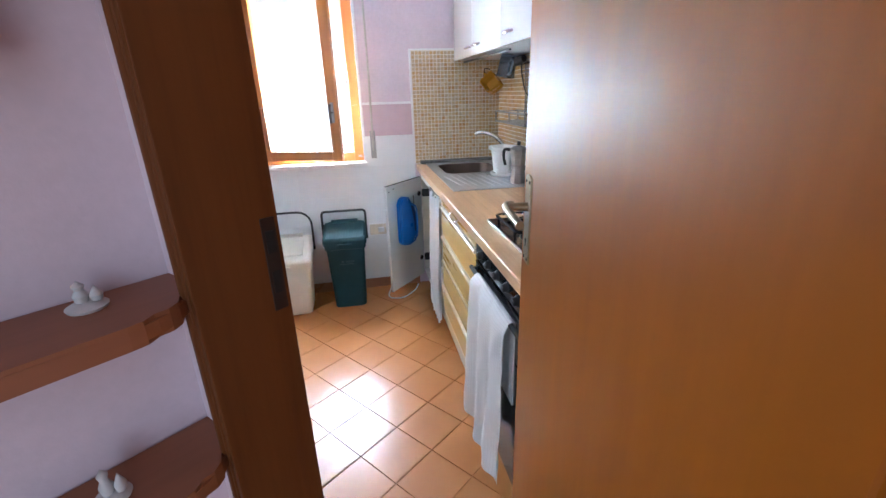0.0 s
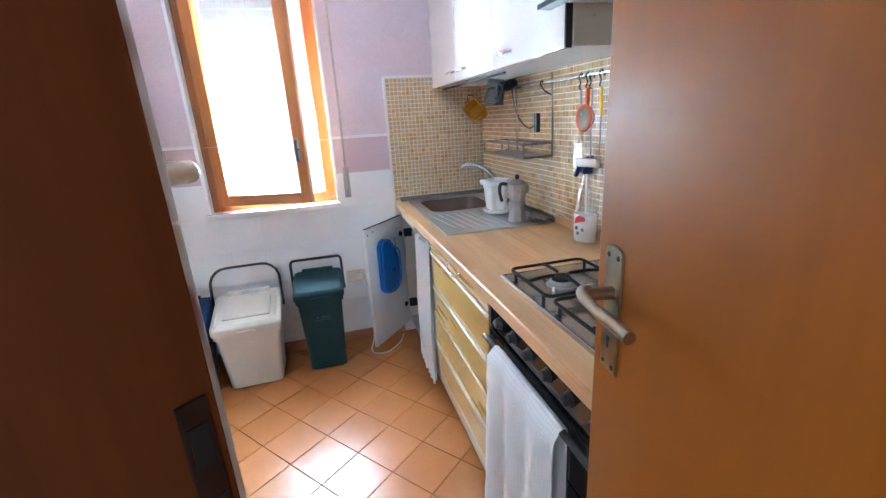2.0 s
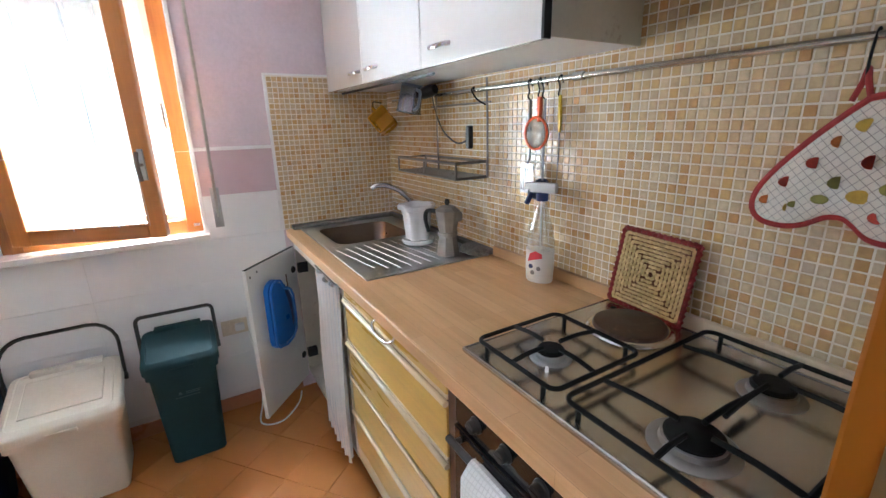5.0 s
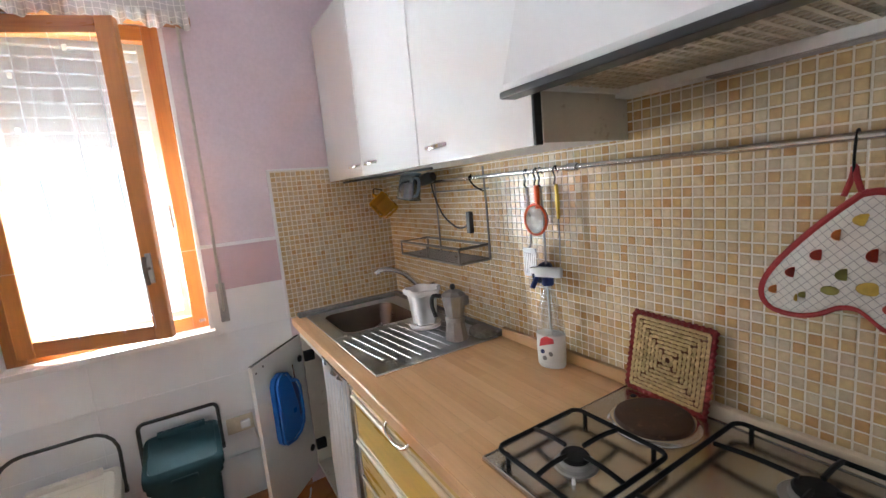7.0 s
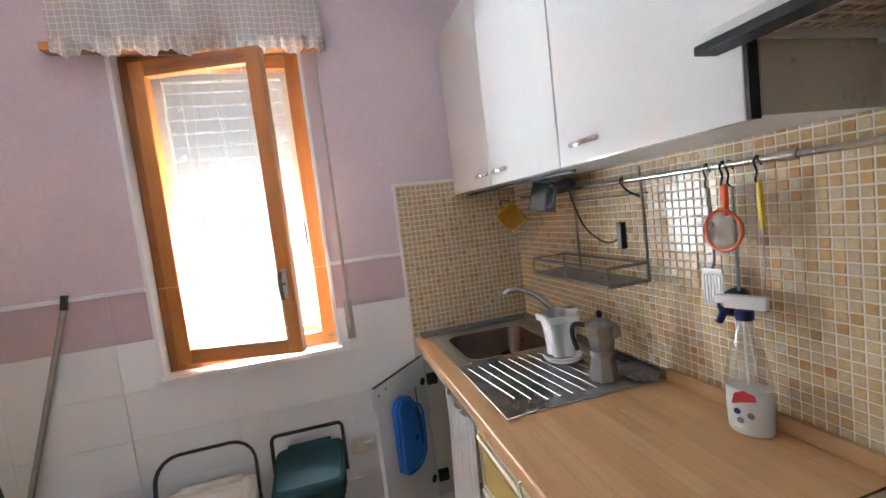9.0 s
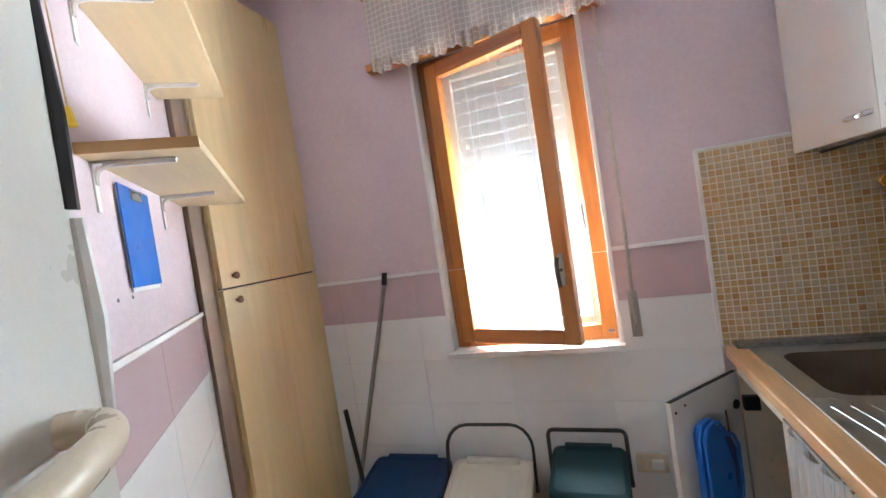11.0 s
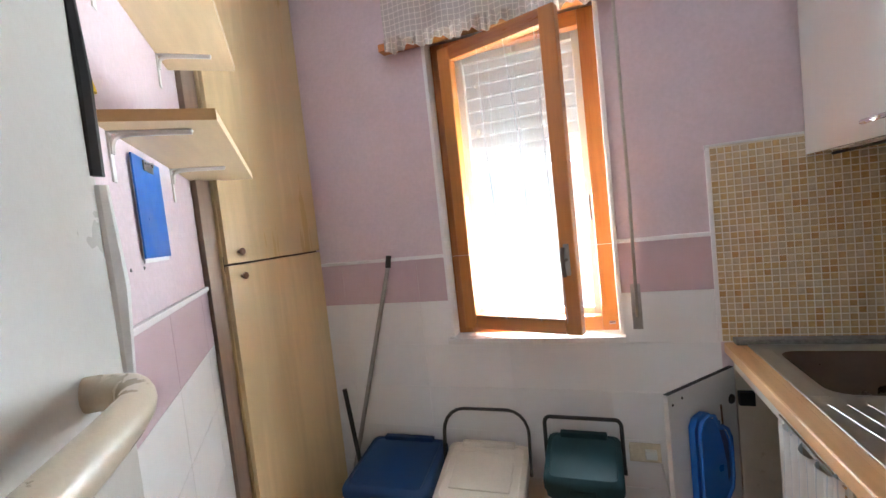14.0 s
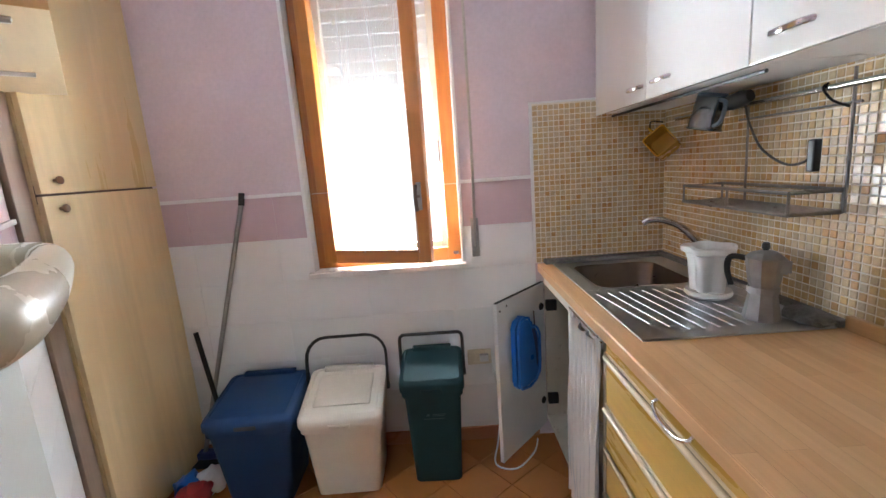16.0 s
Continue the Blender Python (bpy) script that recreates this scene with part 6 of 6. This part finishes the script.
# hanging wire rack
ra = thing("wire_rack", pose(0, 0, 0), "chrome wire rack hung from the rail over the sink", "wire rack")
ry0, ry1, rx0, rx1, rz = 2.28, 2.74, 0.930, 1.065, 1.195
for z in (rz, rz + 0.055):
    part("hoop", tube([(rx0, ry0, z), (rx0, ry1, z), (rx1, ry1, z), (rx1, ry0, z), (rx0, ry0, z)], 0.0050, 8), M_wire, ra)
for x, y in ((rx0, ry0), (rx0, ry1), (rx0, (ry0 + ry1) / 2), (rx1, ry0), (rx1, ry1)):
    part("post", tube([(x, y, rz), (x, y, rz + 0.055)], 0.0038, 8), M_wire, ra)
for k in range(9):
    x = rx0 + 0.014 + k * 0.0145
    part("floor_wire", tube([(x, ry0, rz), (x, ry1, rz)], 0.0026, 6), M_wire, ra)
for y in (2.27, 2.62):
    part("hanger", tube([(rx1 - 0.004, y, rz), (rx1 - 0.006, y, 1.40), (rx1 - 0.010, y, 1.535)], 0.0038, 8), M_wire, ra)
part("cross_wire", tube([(rx1 - 0.007, 2.25, 1.455), (rx1 - 0.007, 2.66, 1.455)], 0.0032, 8), M_wire, ra)
part("hook", tube(smooth_points([(RX, 2.33, RZ + 0.012), (RX - 0.012, 2.33, RZ), (RX, 2.315, RZ - 0.03), (rx1 - 0.008, 2.28, RZ - 0.05)]), 0.003), M_iron, ra, smooth=True)

# mug, cup, plug and cable under the cabinets
mg = thing("mug", look((0.985, 3.005, 1.405), (1.60, 3.755, 1.197), 40) @ Matrix.Scale(1.15, 4), "mustard yellow square mug hanging from the rail", "mug")
mb = bmesh.new()
lv_ = [(0.034, -0.045), (0.040, -0.04), (0.042, 0.045), (0.038, 0.045), (0.035, -0.035)]
rr_ = [[mb.verts.new(V(x, y, z)) for x, y in rounded(-h, -h, h, h, 0.010, 3)] for h, z in lv_]
for a, b in zip(rr_, rr_[1:]):
    for k in range(len(a)):
        mb.faces.new([a[k], a[(k + 1) % len(a)], b[(k + 1) % len(b)], b[k]])
mb.faces.new(rr_[0])
mb.faces.new(rr_[-1])
part("body", mb, M_mustard, mg, smooth=True)
part("handle", tube(smooth_points([(0, 0.040, 0.03), (0, 0.066, 0.02), (0, 0.066, -0.02), (0, 0.040, -0.03)]), 0.005), M_mustard, mg, smooth=True)
part("hook", tube(smooth_points([(0, 0.06, 0.02), (0.02, 0.07, 0.05), (0.045, 0.03, 0.085)]), 0.0022, 6), M_iron, mg)
bc = thing("measuring_cup", pose(0.975, 2.690, 1.492, 10, 8, 0) @ Matrix.Scale(1.25, 4), "smoky blue plastic cup hanging upside down", "cup")
part("cup", lathe([(0.0, 0.044), (0.034, 0.044), (0.036, 0.038), (0.040, -0.042), (0.044, -0.046), (0.041, -0.048), (0.037, -0.042), (0.033, 0.036)], 28), M_blue_clear, bc, smooth=True)
part("base_disc", lathe([(0, 0.0455), (0.034, 0.0455), (0.0355, 0.036), (0, 0.036)], 28), mat("slate_blue_plastic", (0.22, 0.30, 0.38), 0.35), bc, smooth=True)
part("handle", tube(smooth_points([(0.0, -0.036, 0.03), (0.0, -0.062, 0.022), (0.0, -0.062, -0.02), (0.0, -0.038, -0.034)]), 0.005), mat("slate_blue_handle", (0.16, 0.22, 0.30), 0.35), bc, smooth=True)
bl = thing("hand_blender", pose(1.035, 2.615, 1.512), "black appliance hung by its cable on the rail", "appliance")
part("body", lathe([(0, -0.05), (0.016, -0.048), (0.024, -0.02), (0.025, 0.02), (0.018, 0.045), (0, 0.047)], 20), M_black_plastic, bl, smooth=True).matrix_local = pose(-0.02, 0, 0, 80, 0, 15)
part("neck", tube([(-0.02, 0.03, -0.004), (-0.045, 0.085, -0.012)], [0.010, 0.008], 10), M_black_plastic, bl)
part("cord", tube(smooth_points([(-0.02, -0.04, -0.02), (-0.028, -0.07, -0.07), (-0.03, -0.13, -0.15), (-0.03, -0.22, -0.195), (-0.028, -0.28, -0.19), (-0.026, -0.30, -0.165)]), 0.0034, 8), M_cable, bl, smooth=True)
part("plug", box(-0.036, -0.316, -0.215, -0.016, -0.294, -0.135, 0.005), M_black_plastic, bl)

# ---- wall tiles, mosaic and floor tiles ----
def tile_mesh(name, w, h, t, material, bevel=0.0015):
    """One tile lying in x and z, its face towards -y."""
    bm = bmesh.new()
    b = bevel
    lo = [bm.verts.new(V(x, 0, z)) for x, z in ((-w / 2, -h / 2), (w / 2, -h / 2), (w / 2, h / 2), (-w / 2, h / 2))]
    mid = [bm.verts.new(V(v.co.x, -t + b, v.co.z)) for v in lo]
    up = [bm.verts.new(V(v.co.x * (1 - 2 * b / w), -t, v.co.z * (1 - 2 * b / h))) for v in lo]
    for a, c in ((lo, mid), (mid, up)):
        for k in range(4):
            bm.faces.new([a[k], a[(k + 1) % 4], c[(k + 1) % 4], c[k]])
    bm.faces.new(up)
    bmesh.ops.recalc_face_normals(bm, faces=bm.faces[:])
    me = bpy.data.meshes.new(name)
    bm.to_mesh(me)
    bm.free()
    me.materials.append(material)
    return me


def lay(parent, me, m):
    ob = new("tile", me)
    ob.parent = parent
    ob.matrix_local = m
    return ob


def skip_window(a, b, z0, z1):
    """Keeps tiles out of the window and off the splashback."""
    out = [(a, b, z0, z1)]
    for hx0, hx1, hz0, hz1 in ((-0.560, 0.165, 0.907, 3), (0.500, 2, 0, 3)):
        nxt = []
        for p, q, r, s in out:
            if q <= hx0 or p >= hx1 or s <= hz0 or r >= hz1:
                nxt.append((p, q, r, s))
                continue
            if p < hx0:
                nxt.append((p, hx0, r, s))
            if q > hx1:
                nxt.append((hx1, q, r, s))
            if r < hz0:
                nxt.append((max(p, hx0), min(q, hx1), r, hz0))
        out = nxt
    return out


dado_m = pose(0, 3.2, 0)
dado = structure("dado_window", wall_with_hole(-1.25, 0.49, 0.07, 1.298, -0.004, -0.0005, -0.552, 0.158, 0.9, 1.297), M_grout, "white tiled dado with a lilac tile band", dado_m, "tiles")
CUTS = {}
def lay_rows(parent, cols, skip):
    rowsz = [(1.098, 1.296, M_band_tile)] + [(1.098 - 0.2 * (k + 1), 1.098 - 0.2 * k, M_white_tile) for k in range(5)]
    for z0, z1, mm in rowsz:
        for a, b in cols:
            for (p, q, r, s) in skip(a, b, z0, z1):
                if q - p < 0.015 or s - r < 0.015:
                    continue
                key = (round(q - p, 3), round(s - r, 3), mm.name)
                if key not in CUTS:
                    CUTS[key] = tile_mesh("tile", q - p - 0.0012, s - r - 0.0012, 0.0062, mm, 0.0007)
                lay(parent, CUTS[key], pose((p + q) / 2, 0, (r + s) / 2))


lay_rows(dado, [(max(-1.25, -1.096 + 0.398 * k), min(0.500, -0.698 + 0.398 * k)) for k in range(-1, 4)], skip_window)
tl = box(-1.25, -0.014, 1.296, -0.560, 0.0, 1.312, 0.003)
box(0.165, -0.014, 1.296, 0.486, 0.0, 1.312, 0.003, bm=tl)
structure("trim_dado_window", tl, M_trim, "white tile trim above the lilac band", dado_m, "trim")
left_m = DIAG @ pose(0.1, 0, 0, 0, 0, 90)        # local x runs along the diagonal wall
dado2 = structure("dado_left", box(1.03, -0.004, 0.07, 2.118, -0.0005, 1.298), M_grout, "white tiled dado with a lilac tile band", left_m, "tiles")
lay_rows(dado2, [(max(1.03, 1.126 + 0.398 * k), min(2.118, 1.524 + 0.398 * k)) for k in range(-1, 3)], lambda a, b, c, d: [(a, b, c, d)])
structure("trim_dado_left", box(1.03, -0.014, 1.296, 2.118, 0.0, 1.312, 0.003), M_trim, "white tile trim above the lilac band", left_m, "trim")

# mosaic splashback
PITCH, TS = 0.0237, 0.0197
splash = structure("splashback_side", box(0.499, 3.192, 0.90, 1.0925, 3.1995, 1.617), M_mosaic_grout, "beige mosaic splashback beside the sink", None, "tiles")


def island_field(name, spots, u, v, n, parent):
    verts, faces = [], []
    h = TS / 2
    for c in spots:
        base = len(verts)
        for k, d in ((h, 0.0), (h, 0.0014), (h - 0.0016, 0.0022)):
            for sx, sz in ((-1, -1), (1, -1), (1, 1), (-1, 1)):
                verts.append(tuple(c + u * (sx * k) + v * (sz * k) + n * d))
        for r in (0, 4):
            for k in range(4):
                faces.append((base + r + k, base + r + (k + 1) % 4, base + r + 4 + (k + 1) % 4, base + r + 4 + k))
        faces.append((base + 8, base + 9, base + 10, base + 11))
    me = bpy.data.meshes.new(name)
    me.from_pydata(verts, [], faces)
    bm = bmesh.new()
    bm.from_mesh(me)
    bmesh.ops.recalc_face_normals(bm, faces=bm.faces[:])
    bm.to_mesh(me)
    bm.free()
    me.materials.append(M_mosaic_joined)
    ob = new(name, me)
    ob.parent = parent
    return tagged(ob, "", "", "", "stuff")


ncol, nrow = 25, 30
island_field("mosaic_field", [V(1.0925 - PITCH * (i + 0.5), 3.192, 1.612 - PITCH * (j + 0.5)) for i in range(ncol) for j in range(nrow)], V(1, 0, 0), V(0, 0, 1), V(0, -1, 0), splash)
bs_ = box(0.486, 3.186, 0.90, 0.499, 3.2, 1.617, 0.002)
box(0.486, 3.186, 1.617, CX + 0.02, 3.2, 1.626, 0.002, bm=bs_)
structure("trim_splashback", bs_, M_trim, "white tile trim around the mosaic", None, "trim")
splash2 = structure("splashback_long", box(1.0925, 0.72, 0.90, 1.0995, 3.192, 1.70), M_mosaic_grout, "beige and ochre mosaic splashback along the worktop", None, "tiles")
near, far_ = [], []
for i in range(int((3.19 - 0.72) / PITCH)):
    for j in range(33):
        c = V(1.0925, 3.19 - PITCH * (i + 0.5), 0.905 + PITCH * (j + 0.5))
        (near if 1.36 < c.y < 1.76 and 1.10 < c.z < 1.50 else far_).append(c)
island_field("mosaic_field", far_, V(0, 1, 0), V(0, 0, 1), V(-1, 0, 0), splash2)
one = tile_mesh("mosaic_tile", TS, TS, 0.0022, M_mosaic, 0.0012)
for c in near:
    ob = new("tile", one)
    ob.parent = splash2
    ob.matrix_local = pose(c.x, c.y, c.z, 0, 0, -90)

# floor tiles, laid along the diagonal wall
FT = 0.203
ground = bpy.data.objects["floor"]
FO = pose(0.078, 2.160, -0.006, 0, 0, 39.2)
flat = tile_mesh("floor_tile", FT - 0.003, FT - 0.003, 0.006, M_floor, 0.0012)
rest = []
random.seed(3)
for i in range(-18, 14):
    for j in range(-16, 16):
        p = FO @ V((i + 0.5) * FT, (j + 0.5) * FT, 0)
        if not (-2.3 < p.x < 1.25 and -2.6 < p.y < 3.35):
            continue
        m = FO @ pose((i + 0.5) * FT, (j + 0.5) * FT, random.uniform(-0.0004, 0.0004), -90, 0, 90 * random.randint(0, 3))
        if -1.4 < p.x < 0.75 and 0.9 < p.y < 3.3:
            ob = new("tile", flat)
            ob.parent = ground
            ob.matrix_local = m
        else:
            rest.append(m)
fverts, ffaces = [], []
for m in rest:
    base = len(fverts)
    fverts += [tuple(m @ v.co) for v in flat.vertices]
    ffaces += [tuple(base + k for k in p.vertices) for p in flat.polygons]
fme = bpy.data.meshes.new("floor_tile_field")
fme.from_pydata(fverts, [], ffaces)
fme.materials.append(pieces("terracotta_tile_field", TERRA, 0.25, 0.06, 11, island=True, bump=0.06, rvar=0.08))
fob = new("floor_tile_field", fme)
fob.parent = ground
tagged(fob, "", "", "", "stuff")
